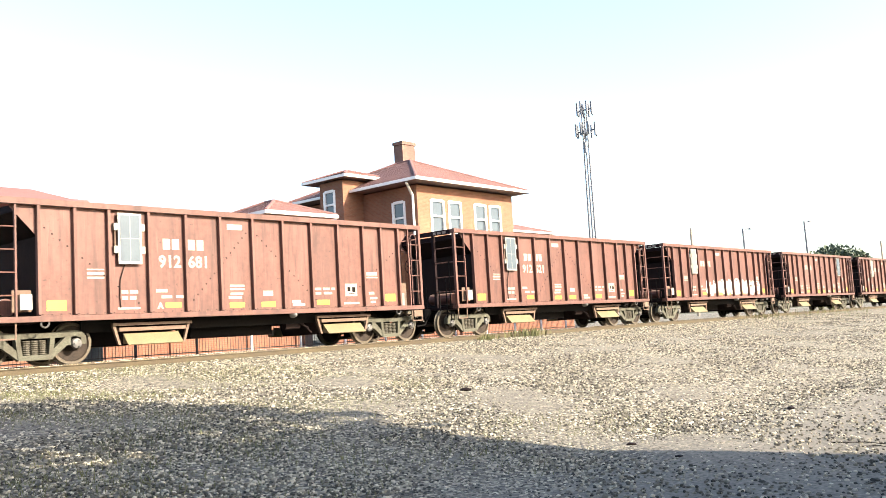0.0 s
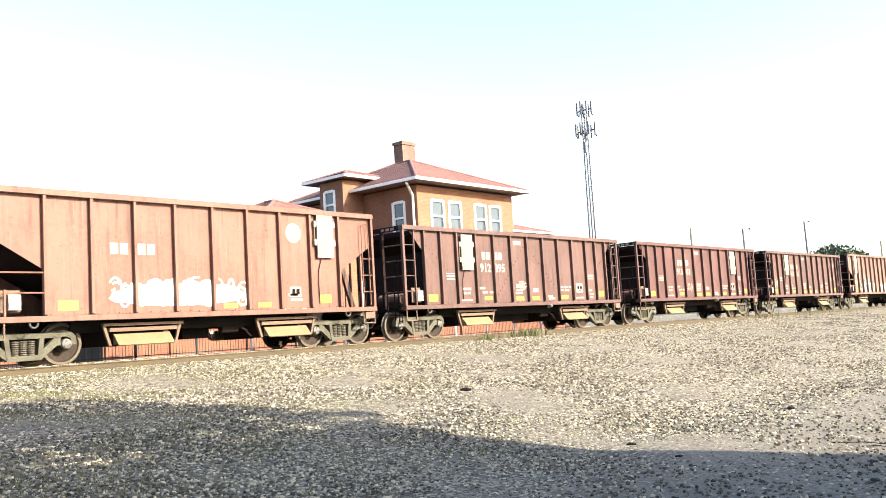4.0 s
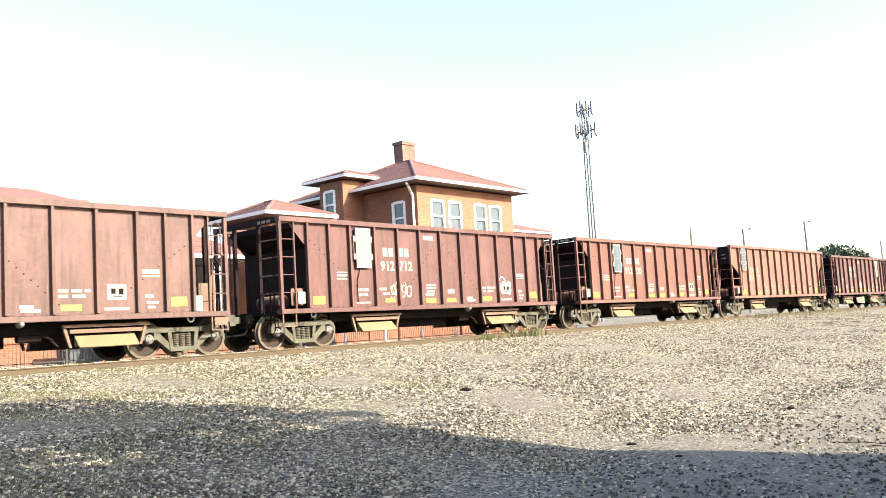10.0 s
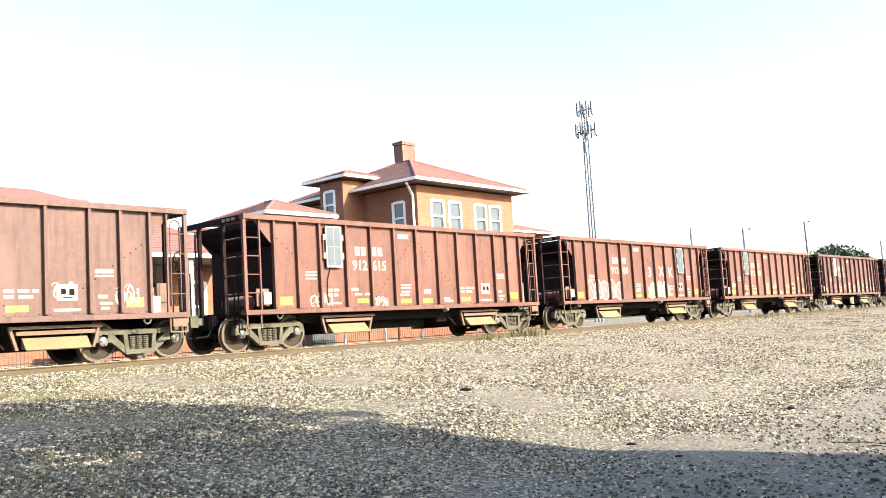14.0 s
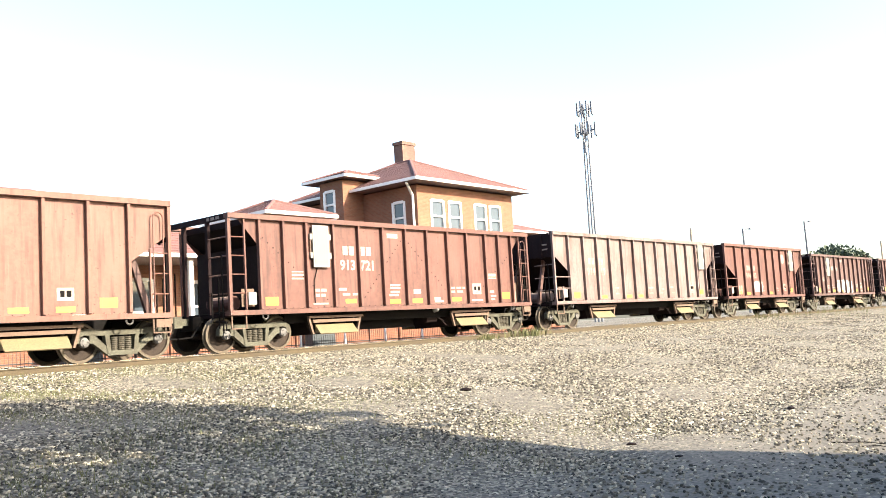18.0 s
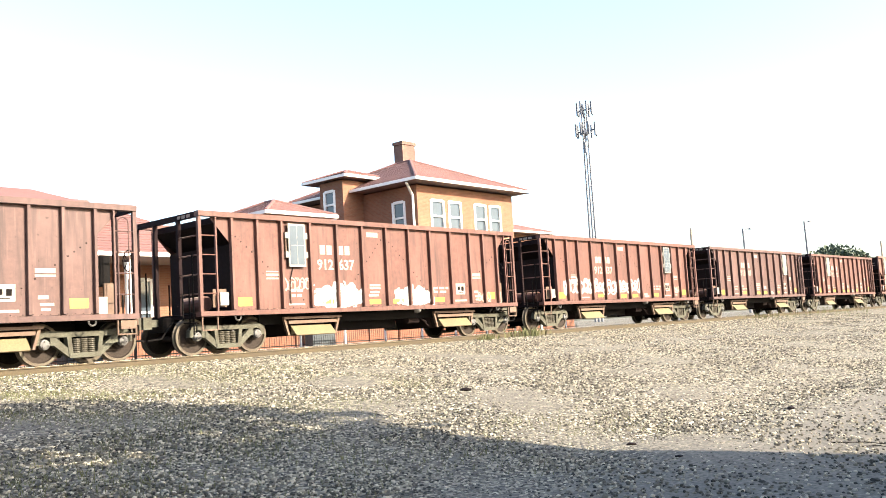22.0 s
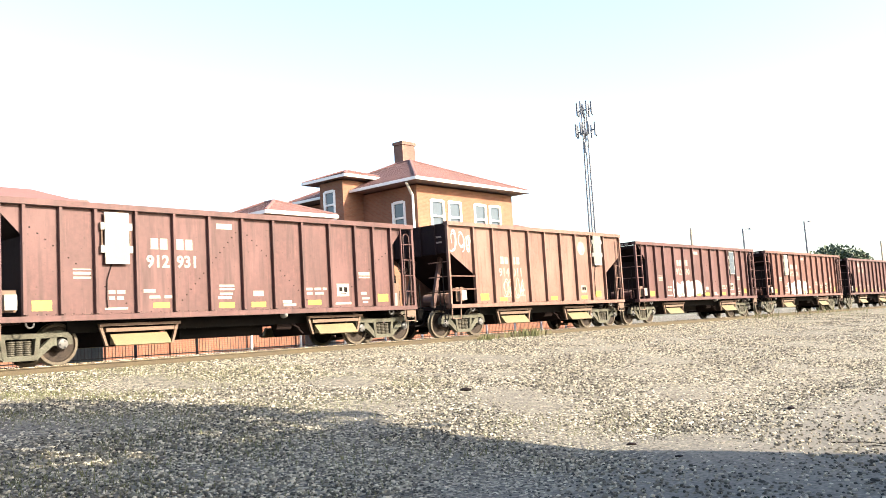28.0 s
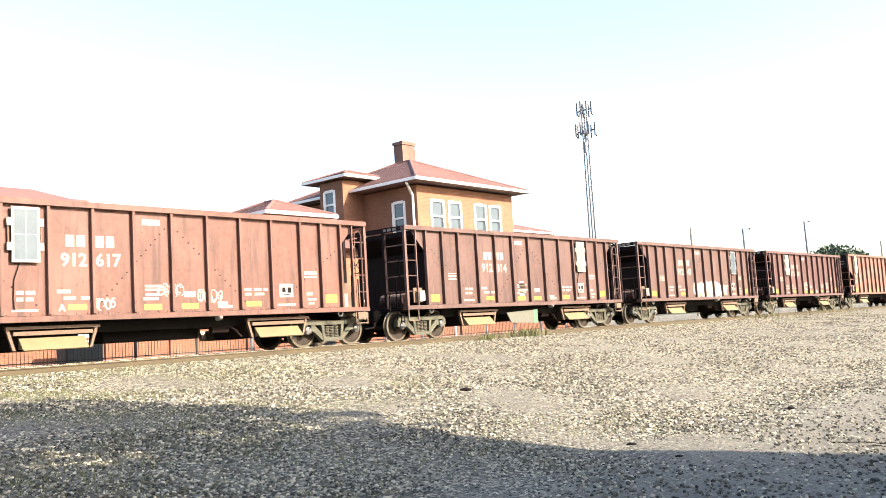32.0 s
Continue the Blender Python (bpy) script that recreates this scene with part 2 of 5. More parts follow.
def rod(bm, p, q, r, n=8, r2=None):
    p, q = Vector(p), Vector(q)
    d = (q - p).normalized()
    u = d.orthogonal().normalized()
    w = d.cross(u)
    r2 = r if r2 is None else r2
    rings = []
    for c, rad in ((p, r), (q, r2)):
        rings.append([bm.verts.new(c + (u * math.cos(2 * math.pi * i / n) + w * math.sin(2 * math.pi * i / n)) * rad) for i in range(n)])
    for i in range(n):
        bm.faces.new((rings[0][i], rings[0][(i + 1) % n], rings[1][(i + 1) % n], rings[1][i]))
    bm.faces.new(rings[0][::-1])
    bm.faces.new(rings[1])
    return bm


def bar(bm, p, q, w, h):
    """A square bar from p to q in the x-z plane or along y."""
    p, q = Vector(p), Vector(q)
    d = (q - p).normalized()
    u = d.cross(Vector((0, 1, 0)))
    if u.length < 0.01:
        u = Vector((1, 0, 0))
    u.normalize()
    s = d.cross(u)
    ring = [[bm.verts.new(c + u * a * w / 2 + s * b * h / 2) for a, b in ((-1, -1), (1, -1), (1, 1), (-1, 1))] for c in (p, q)]
    for i in range(4):
        bm.faces.new((ring[0][i], ring[0][(i + 1) % 4], ring[1][(i + 1) % 4], ring[1][i]))
    bm.faces.new(ring[0][::-1])
    bm.faces.new(ring[1])
    return bm


def lathe(bm, profile, n=28):
    """Turns (radius, y) points round the y axis."""
    rings = [[bm.verts.new((r * math.cos(2 * math.pi * i / n), y, r * math.sin(2 * math.pi * i / n))) for i in range(n)] for r, y in profile]
    for a, b in zip(rings, rings[1:]):
        for i in range(n):
            bm.faces.new((a[i], a[(i + 1) % n], b[(i + 1) % n], b[i]))
    bm.faces.new(rings[0][::-1])
    bm.faces.new(rings[-1])
    return bm


def mesh_of(name, bm, material, smooth=False):
    bmesh.ops.recalc_face_normals(bm, faces=bm.faces)
    me = bpy.data.meshes.new(name)
    bm.to_mesh(me)
    bm.free()
    for m in (material if isinstance(material, (list, tuple)) else [material]):
        me.materials.append(m)
    if smooth:
        me.shade_smooth()
    return me


def part(name, bm, material, parent, label="", m=None, smooth=False):
    """One mesh object under a thing or a part; bm may be a mesh made before."""
    me = bm if isinstance(bm, bpy.types.Mesh) else mesh_of(name, bm, material, smooth)
    ob = new(name, me)
    ob.parent = parent
    if m is not None:
        ob.matrix_basis = m
    if label:
        ob["label"] = label
    return ob


def B():
    return bmesh.new()

# ---- ground, track ----
def ground_z(x, y):
    """Height of the yard: low by the camera, rising to the ballast, level with the rail foot behind it."""
    if y < 5.5:
        z = -1.2
    elif y < 15:
        s = (y - 5.5) / 9.5
        z = -1.2 + 0.80 * s * (1.35 - 0.35 * s)
    elif y < 18.6:
        z = -0.40 + 0.24 * (y - 15) / 3.6
    else:
        z = -0.16
    if x > 25 and y < 18.6:
        k = min(1.0, (x - 25) / 60)
        z += (-0.45 - z) * 0.6 * k if z < -0.45 else 0
    return z


def bare(x, y):
    """How far the stones give way to packed dirt at a place: beside the shade and along the wheel tracks."""
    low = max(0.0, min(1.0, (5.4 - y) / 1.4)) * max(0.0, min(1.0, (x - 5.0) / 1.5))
    bend = 13.2 - 0.010 * (x - 24.0) ** 2 / 2 if x < 45 else 11.0
    lane = max(0.0, 1.0 - abs(y - bend) / 1.1) * max(0.0, min(1.0, (x - 15) / 4))
    lane2 = max(0.0, 1.0 - abs(y - bend + 3.6) / 0.7) * max(0.0, min(1.0, (x - 13) / 4))
    return min(1.0, low + 0.9 * lane + 0.6 * lane2)


def make_ground():
    xs = [-3000, -800, -200, -80, -40] + [-20 + i * 1.0 for i in range(141)] + [150, 200, 320, 600, 1200, 3500]
    ys = [-3000, -800, -200, -60, -25] + [-12 + i * 0.5 for i in range(125)] + [60, 80, 140, 300, 900, 3500]
    verts = [(x, y, ground_z(x, y) + (0.035 * noise.noise(Vector((x * 0.5, y * 0.5, 0))) if -13 < y < 17 and abs(x) < 150 else 0)) for y in ys for x in xs]
    n = len(xs)
    faces = [(j * n + i, j * n + i + 1, (j + 1) * n + i + 1, (j + 1) * n + i) for j in range(len(ys) - 1) for i in range(n - 1)]
    me = bpy.data.meshes.new("ground")
    me.from_pydata(verts, [], faces)
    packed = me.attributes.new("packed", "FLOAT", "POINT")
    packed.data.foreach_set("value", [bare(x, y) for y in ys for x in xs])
    me.materials.append(M_GROUND)
    me.shade_smooth()
    return tagged(new("ground", me), "pale gravel yard rising gently to the railway track", "ground", kind="structure")


ground = make_ground()


def make_track():
    track = tagged(new("railway_track"), "rusty steel rails on wooden ties in pale ballast", "railway track", kind="structure")
    for side in (-1, 1):
        y = TRACK_Y + side * 0.752
        bm = B()
        prism_x(bm, [(y - 0.07, -0.175), (y + 0.07, -0.175), (y + 0.07, -0.160), (y + 0.012, -0.14), (y + 0.012, -0.045), (y + 0.036, -0.035), (y + 0.036, -0.006), (y - 0.036, -0.006), (y - 0.036, -0.035), (y - 0.012, -0.045), (y - 0.012, -0.14), (y - 0.07, -0.160)], -400, 900)
        rail = part("rail", bm, M_RAIL, track)
        part("rail_head", box(B(), -400, 900, y - 0.034, y + 0.034, -0.0055, 0.0), M_RAILTOP, rail, "polished bright rail head")
    tie = mesh_of("tie", box(B(), -0.11, 0.11, -1.3, 1.3, -0.17, -0.005), M_TIE)
    for i in range(56):
        part("tie", tie, None, track, m=pose(3.0 + i * 0.55, TRACK_Y, -0.145))
    return track


make_track()

# ---- train ----
PITCH = 14.5          # coupled length of a standard car
SPEED = 1.2379        # standard car lengths a second
FIRST = 2.637         # where car 0 stands at the start, in car lengths
X_SHIFT = -16.5       # x = PITCH * n + X_SHIFT at a car's rear corner

# kind: coupled length, body length, top, first rib, z of the cut at the rib, x and z of the cut at the end, wide panels, narrow panels at each end with their width at the rear and the front
KINDS = {
    "A": dict(pitch=14.5, length=12.87, top=3.55, x1=0.99, zc=2.76, x0=0.42, zt=3.38, wide=8, narrow=(2, 0.79, 0.73), frame=True),
    "B": dict(pitch=15.8, length=14.15, top=3.72, x1=1.07, zc=2.20, x0=0.03, zt=2.90, wide=10, narrow=(1, 1.08, 0.97), frame=False),
    "C": dict(pitch=12.3, length=11.05, top=3.78, x1=1.35, zc=2.05, x0=0.03, zt=2.85, wide=8, narrow=(0, 0, 0), frame=False),
    "D": dict(pitch=13.4, length=11.70, top=3.42, x1=1.20, zc=2.24, x0=0.08, zt=3.20, wide=10, narrow=(0, 0, 0), frame=True),
}
WHEEL_R = 0.457
SILL = 1.0


def rib_places(k):
    n, w, w2 = k["narrow"]
    xs = [k["x1"] + i * w for i in range(n)]
    a = k["x1"] + n * w
    b = k["length"] - k["x1"] - n * w2
    xs += [a + (b - a) * i / k["wide"] for i in range(k["wide"] + 1)]
    xs += [b + (i + 1) * w2 for i in range(n)]
    return xs


def make_wheelset_meshes():
    bm = B()
    for s in (-1, 1):
        prof = [(0.10, 0.66), (0.14, 0.68), (0.33, 0.735), (0.385, 0.69), (0.487, 0.69), (0.487, 0.715), (0.460, 0.73), (0.457, 0.82), (0.395, 0.825), (0.375, 0.79), (0.17, 0.765), (0.15, 0.86), (0.08, 0.86)]
        lathe(bm, [(r, y * s) for r, y in prof], 32)
    rod(bm, (0, -0.95, 0), (0, 0.95, 0), 0.08, 12)
    for f in bm.faces:
        c = f.calc_center_median()
        if math.hypot(c.x, c.z) < 0.385:
            f.material_index = 1
    return mesh_of("wheelset", bm, [M_WHEEL, M_WEB])


def make_cap_mesh():
    bm = lathe(B(), [(0.115, 0.0), (0.12, 0.05), (0.105, 0.10), (0.06, 0.115), (0.03, 0.12)], 16)
    for i in range(3):
        a = 2 * math.pi * i / 3
        lathe_c = Vector((0.07 * math.cos(a), 0.115, 0.07 * math.sin(a)))
        rod(bm, lathe_c, lathe_c + Vector((0, 0.03, 0)), 0.018, 6)
    return mesh_of("bearing_cap", bm, M_CAP)


def make_side_frame_mesh():
    """A cast truck side frame about the truck's middle, at rail height."""
    bm = B()
    y0, y1 = -0.07, 0.07
    # top member, arched over both bearings
    prism(bm, [(-1.13, 0.44), (-1.12, 0.62), (-1.02, 0.72), (-0.85, 0.76), (-0.4, 0.72), (0.4, 0.72), (0.85, 0.76), (1.02, 0.72), (1.12, 0.62), (1.13, 0.44), (1.02, 0.44), (1.0, 0.58), (0.89, 0.62), (0.72, 0.60), (0.4, 0.60), (-0.4, 0.60), (-0.72, 0.60), (-0.89, 0.62), (-1.0, 0.58), (-1.02, 0.44)], y0, y1)
    for s in (-1, 1):
        prism(bm, [(s * 0.78, 0.61), (s * 0.66, 0.61), (s * 0.26, 0.24), (s * 0.34, 0.14), (s * 0.70, 0.43), (s * 0.78, 0.43)], y0, y1)
        prism(bm, [(s * 0.42, 0.61), (s * 0.32, 0.61), (s * 0.27, 0.2), (s * 0.37, 0.2)], y0 - 0.015, y1 + 0.015)
    prism(bm, [(-0.36, 0.14), (0.36, 0.14), (0.36, 0.25), (-0.36, 0.25)], y0 - 0.02, y1 + 0.02)
    return mesh_of("side_frame", bm, M_TRUCK)


def make_spring_mesh():
    """A coil spring as one ribbed column standing on z = 0."""
    prof = [(0.06, 0.0)]
    for i in range(7):
        prof += [(0.068, 0.045 * i), (0.085, 0.045 * i + 0.015), (0.085, 0.045 * i + 0.028), (0.062, 0.045 * i + 0.04)]
    bm = lathe(B(), prof, 10)
    for v in bm.verts:
        v.co = (v.co.x, v.co.z, v.co.y)
    return mesh_of("spring", bm, M_SPRING)


WHEELSET, CAP, SIDE_FRAME, SPRING = make_wheelset_meshes(), make_cap_mesh(), make_side_frame_mesh(), make_spring_mesh()
RUNG = mesh_of("rung", rod(B(), (0, 0, 0), (0.46, 0, 0), 0.017, 6), PAINTS["red"])
END_RUNG = mesh_of("rung", rod(B(), (0, 0, 0), (0, 0.86, 0), 0.019, 6), PAINTS["red"])


def make_car(kind, paint_mat):
    """A hopper car about its middle, z = 0 at the rail top, side towards the camera at -y."""
    k = KINDS[kind]
    ln, top = k["length"], k["top"]
    h = ln / 2
    car = new("hopper_car")
    X = lambda v: v - h
    ribs = rib_places(k)
    yo, ys = 1.51, 1.40      # outside of ribs, outside of sheets
    # side panels, one between each two ribs, the end ones cut to the slope
    def panel_poly(a, b, first, last):
        if first:
            return [(X(k["x1"]), SILL + 0.07), (X(b), SILL + 0.07), (X(b), top - 0.1), (X(k["x0"]), top - 0.1), (X(k["x0"]), k["zt"]), (X(k["x1"]), k["zc"])]
        if last:
            return [(X(a), SILL + 0.07), (X(ln - k["x1"]), SILL + 0.07), (X(ln - k["x1"]), k["zc"]), (X(ln - k["x0"]), k["zt"]), (X(ln - k["x0"]), top - 0.1), (X(a), top - 0.1)]
        return [(X(a), SILL + 0.07), (X(b), SILL + 0.07), (X(b), top - 0.1), (X(a), top - 0.1)]
    for i, (a, b) in enumerate(zip(ribs, ribs[1:])):
        pts = panel_poly(a, b, i == 0, i == len(ribs) - 2)
        part("side_panel", prism(B(), pts, -ys, -ys + 0.012), paint_mat, car)
    far = [(X(k["x1"]), SILL + 0.07), (X(ln - k["x1"]), SILL + 0.07), (X(ln - k["x1"]), k["zc"]), (X(ln - k["x0"]), k["zt"]), (X(ln - k["x0"]), top - 0.1), (X(k["x0"]), top - 0.1), (X(k["x0"]), k["zt"]), (X(k["x1"]), k["zc"])]
    sheet = prism(B(), far, ys - 0.012, ys)
    part("side_sheet", sheet, paint_mat, car)
    rib_bm = B()
    prism_x(rib_bm, [(-ys, SILL + 0.05), (-yo, SILL + 0.09), (-yo, top - 0.13), (-ys, top - 0.1)], -0.033, 0.033)
    rib = mesh_of("rib", rib_bm, paint_mat)
    for x in ribs:
        part("rib", rib, None, car, m=pose(X(x), 0, 0))
    for s in (-1, 1):
        part("top_chord", box(B(), -h, h, min(s * (ys - 0.06), s * (yo + 0.02)), max(s * (ys - 0.06), s * (yo + 0.02)), top - 0.13, top), paint_mat, car)
        part("side_sill", box(B(), -h, h, min(s * (ys - 0.12), s * (yo + 0.01)), max(s * (ys - 0.12), s * (yo + 0.01)), SILL - 0.06, SILL + 0.06), paint_mat, car)
    # small dark weld marks along the slope lines and over the sill
    bm = B()
    if kind == "A":
        for x0, z0, x1, z1 in ((1.15, 2.95, 3.3, 1.30), (4.75, 1.35, 6.35, 3.05), (6.7, 3.0, 8.6, 1.30), (10.0, 1.45, 11.85, 2.75)):
            for i in range(14):
                t = i / 13
                x, z = x0 + (x1 - x0) * t, z0 + (z1 - z0) * t
                if min(abs(x - r) for r in ribs) > 0.06:
                    box(bm, X(x) - 0.018, X(x) + 0.018, -ys - 0.003, -ys + 0.002, z - 0.016, z + 0.016)
    for a, b in zip(ribs, ribs[1:]):
        for i in range(4):
            x = a + (b - a) * (i + 0.5) / 4
            box(bm, X(x) - 0.011, X(x) + 0.011, -ys - 0.003, -ys + 0.002, SILL + 0.085, SILL + 0.105)
    tagged(part("weld_marks", bm, M_DARKIN, car), kind="stuff")
    # inside: slope sheets and hopper bottom, with the inner shade put into their colour
    zs = 3.3 if k["frame"] else 3.0
    for s in (-1, 1):
        e = h - (0.55 if k["frame"] else 0.1)
        inn = h - 3.6
        pts = [(s * e, zs), (s * inn, SILL), (s * inn, SILL - 0.03), (s * (e + 0.03), zs - 0.03)]
        part("slope_sheet", prism(B(), pts, -ys + 0.02, ys - 0.02), M_DARKIN if k["frame"] else M_END_SHADE, car)
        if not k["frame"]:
            part("end_sheet", box(B(), min(s * (h - 0.03), s * h), max(s * (h - 0.03), s * h), -ys, ys, 2.75, top - 0.06), M_END_SHADE, car)
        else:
            part("end_sheet", box(B(), min(s * e, s * (e + 0.03)), max(s * e, s * (e + 0.03)), -ys + 0.02, ys - 0.02, zs - 0.02, top - 0.12), M_END_SHADE, car)
            part("end_chord", box(B(), min(s * (h - 0.10), s * h), max(s * (h - 0.10), s * h), -ys + 0.07, ys - 0.07, top - 0.15, top - 0.01), M_END_SHADE, car)
        if k["frame"]:
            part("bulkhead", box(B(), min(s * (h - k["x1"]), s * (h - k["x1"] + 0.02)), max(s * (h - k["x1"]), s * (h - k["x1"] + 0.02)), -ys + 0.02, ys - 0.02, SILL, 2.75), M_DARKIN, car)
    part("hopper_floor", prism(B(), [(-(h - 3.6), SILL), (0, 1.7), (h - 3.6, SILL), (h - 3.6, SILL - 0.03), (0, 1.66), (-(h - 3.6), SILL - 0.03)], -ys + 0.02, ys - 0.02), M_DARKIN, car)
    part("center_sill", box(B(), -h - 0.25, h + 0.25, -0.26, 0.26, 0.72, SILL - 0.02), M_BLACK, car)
    # dark strips below the sills, with the underbody shade in their colour
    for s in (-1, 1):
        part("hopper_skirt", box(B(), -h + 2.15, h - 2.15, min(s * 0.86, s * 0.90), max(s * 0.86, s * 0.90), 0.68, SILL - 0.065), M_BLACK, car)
    # hopper bays with deflector chutes
    for cx in (-h + 3.75, h - 3.1):
        bay = B()
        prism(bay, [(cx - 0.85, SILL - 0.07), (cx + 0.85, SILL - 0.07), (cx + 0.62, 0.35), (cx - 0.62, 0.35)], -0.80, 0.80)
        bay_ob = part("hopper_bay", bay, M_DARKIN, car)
        for s in (-1, 1):
            bm = B()
            prism_x(bm, [(s * 1.10, 0.61), (s * 1.13, 0.62), (s * 1.36, 0.36), (s * 1.33, 0.34)], cx - 0.70, cx + 0.70)
            for e in (-1, 1):
                prism_x(bm, [(s * 1.12, 0.63), (s * 1.34, 0.38), (s * 1.12, 0.38)], cx + e * 0.70 - 0.012, cx + e * 0.70 + 0.012)
            part("chute", bm, M_CHUTE, bay_ob, "dusty yellow deflector chute")
            bm = B()
            box(bm, cx - 1.02, cx + 1.02, min(s * 1.16, s * 1.26), max(s * 1.16, s * 1.26), 0.80, 0.86)
            box(bm, cx - 0.86, cx + 0.86, min(s * 1.12, s * 1.24), max(s * 1.12, s * 1.24), 0.67, 0.755)
            for e in (-1, 1):
                prism(bm, [(cx + e * 1.0, 0.80), (cx + e * 0.93, 0.80), (cx + e * 0.80, 0.36), (cx + e * 0.86, 0.36)], s * 1.13, s * 1.20)
            part("chute_frame", bm, M_BEAM, bay_ob)
    if kind == "A":
        part("valve_knob", lathe(B(), [(0.02, -0.16), (0.05, -0.13), (0.075, -0.04), (0.075, 0.04), (0.03, 0.08)], 12), M_ALU, car, "pale valve knob", pose(h - 5.1, -1.40, 0.90))
    # air cylinder and rods between the bays
    bm = B()
    rod(bm, (h - 4.9, -0.75, 0.62), (h - 4.4, -0.75, 0.62), 0.10, 10)
    rod(bm, (h - 4.5, -0.8, 0.85), (h - 4.1, -0.95, 0.40), 0.025, 6)
    rod(bm, (h - 4.7, -0.8, 0.80), (h - 4.2, -0.95, 0.55), 0.02, 6)
    part("door_linkage", bm, M_DARKIN, car)
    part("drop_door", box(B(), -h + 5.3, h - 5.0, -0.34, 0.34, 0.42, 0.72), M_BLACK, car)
    # ends: platform, posts, ladders, steps; their shade is put into the paint colour
    for s in (-1, 1):
        part("end_platform", box(B(), min(s * (h - 1.0), s * h), max(s * (h - 1.0), s * h), -ys + 0.13, ys - 0.13, SILL - 0.09, SILL - 0.01), M_END_SHADE, car)
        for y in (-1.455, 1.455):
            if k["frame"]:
                part("corner_post", box(B(), min(s * (h - 0.09), s * h), max(s * (h - 0.09), s * h), y - 0.045, y + 0.045, SILL + 0.06, top - 0.13), paint_mat if y < 0 else M_END_SHADE, car)
            else:
                part("corner_post", box(B(), min(s * (h - 0.08), s * h), max(s * (h - 0.08), s * h), y - 0.045, y + 0.045, SILL + 0.06, top - 0.13), paint_mat, car)
        if not k["frame"]:
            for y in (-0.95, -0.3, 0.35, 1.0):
                part("end_post", box(B(), min(s * h, s * (h + 0.05)), max(s * h, s * (h + 0.05)), y - 0.045, y + 0.045, 2.72, top - 0.1), M_END_SHADE, car)
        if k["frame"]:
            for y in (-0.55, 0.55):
                part("end_post", box(B(), min(s * (h - 0.09), s * h), max(s * (h - 0.09), s * h), y - 0.05, y + 0.05, SILL, top - 0.15), M_END_SHADE, car)
        else:
            for y in (-0.6, 0.6):
                bm = B()
                bar(bm, (s * (h - 0.1), y, SILL), (s * (h - 0.62), y, 2.72), 0.15, 0.10)
                part("end_brace", bm, PAINTS["brown"], car)
        for y in (-1.47, 1.47):
            lx = s * (h - 0.53) - 0.02
            ltop = (top - 0.13) if k["frame"] else (1.62 if s < 0 else 2.55)
            lad = part("ladder", box(B(), lx - 0.02, lx + 0.02, y - 0.03, y + 0.03, SILL + 0.06, ltop), paint_mat, car)
            for z in (1.5, 1.98, 2.46, 2.94):
                if z < ltop and y < 0:
                    part("rung", RUNG, None, lad, m=pose(min(lx, s * (h - 0.05)), y, z))
            if y < 0 and s < 0 and not k["frame"]:
                for z in (1.55, 1.98):
                    part("grab_rail", rod(B(), (-h, y, z), (-h + k["x1"], y, z), 0.02, 6), paint_mat, car)
        for z in (1.5, 1.98, 2.46, 2.94) if s < 0 else ():
            part("end_rung", END_RUNG, None, car, m=pose(s * (h - 0.03), -1.42, z))
        for y in (-1.46,):
            bm = B()
            for a in (0.06, 0.50):
                box(bm, s * (h - a) - 0.015, s * (h - a) + 0.015, y - 0.015, y + 0.015, 0.60, SILL - 0.05)
            box(bm, min(s * (h - 0.05), s * (h - 0.51)), max(s * (h - 0.05), s * (h - 0.51)), y - 0.025, y + 0.025, 0.585, 0.615)
            if s > 0:
                box(bm, h - 0.44, h - 0.06, y - 0.03, y + 0.05, 0.72, 0.91)
                rod(bm, (h - 0.25, y - 0.03, 0.75), (h + 0.25, y * 0.6, 0.68), 0.02, 6)
                rod(bm, (h + 0.06, y * 0.9, 0.55), (h + 0.06, y * 0.9, 1.35), 0.022, 6)
            part("stirrup_step", bm, M_BEAM, car)
        ring, loops = B(), []
        for i in range(12):
            a = 2 * math.pi * i / 12
            loops.append([ring.verts.new((s * (h - 1.1) + (0.085 + 0.02 * math.cos(b)) * math.cos(a), -1.47 + 0.02 * math.sin(b), 0.90 + (0.085 + 0.02 * math.cos(b)) * math.sin(a))) for b in (0, 1.57, 3.14, 4.71)])
        for a, b in zip(loops, loops[1:] + loops[:1]):
            for i in range(4):
                ring.faces.new((a[i], a[(i + 1) % 4], b[(i + 1) % 4], b[i]))
        part("tow_ring", ring, M_CAP, car, "pale steel tow ring")
        bm = B()
        half = k["pitch"] / 2
        box(bm, min(s * h, s * (half - 0.22)), max(s * h, s * (half - 0.22)), -0.10, 0.10, 0.76, 0.94)
        prism(bm, [(s * (half - 0.26), 0.70), (s * (half - 0.26), 1.0), (s * (half - 0.03), 1.0), (s * (half - 0.03), 0.70)], -0.20, 0.12)
        part("coupler", bm, M_TRUCK, car)
        bm = B()
        rod(bm, (s * (half - 0.75), -0.35, 0.85), (s * (half - 0.4), -0.38, 0.45), 0.025, 6)
        rod(bm, (s * (half - 0.4), -0.38, 0.45), (s * (half - 0.05), -0.35, 0.42), 0.025, 6)
        part("air_hose", bm, M_BLACK, car)
    # left end equipment: reservoir and valve box
    bm = B()
    rod(bm, (-h + 0.55, -0.9, 1.28), (-h + 0.55, 0.1, 1.28), 0.19, 14)
    part("air_reservoir", bm, paint_mat, car)
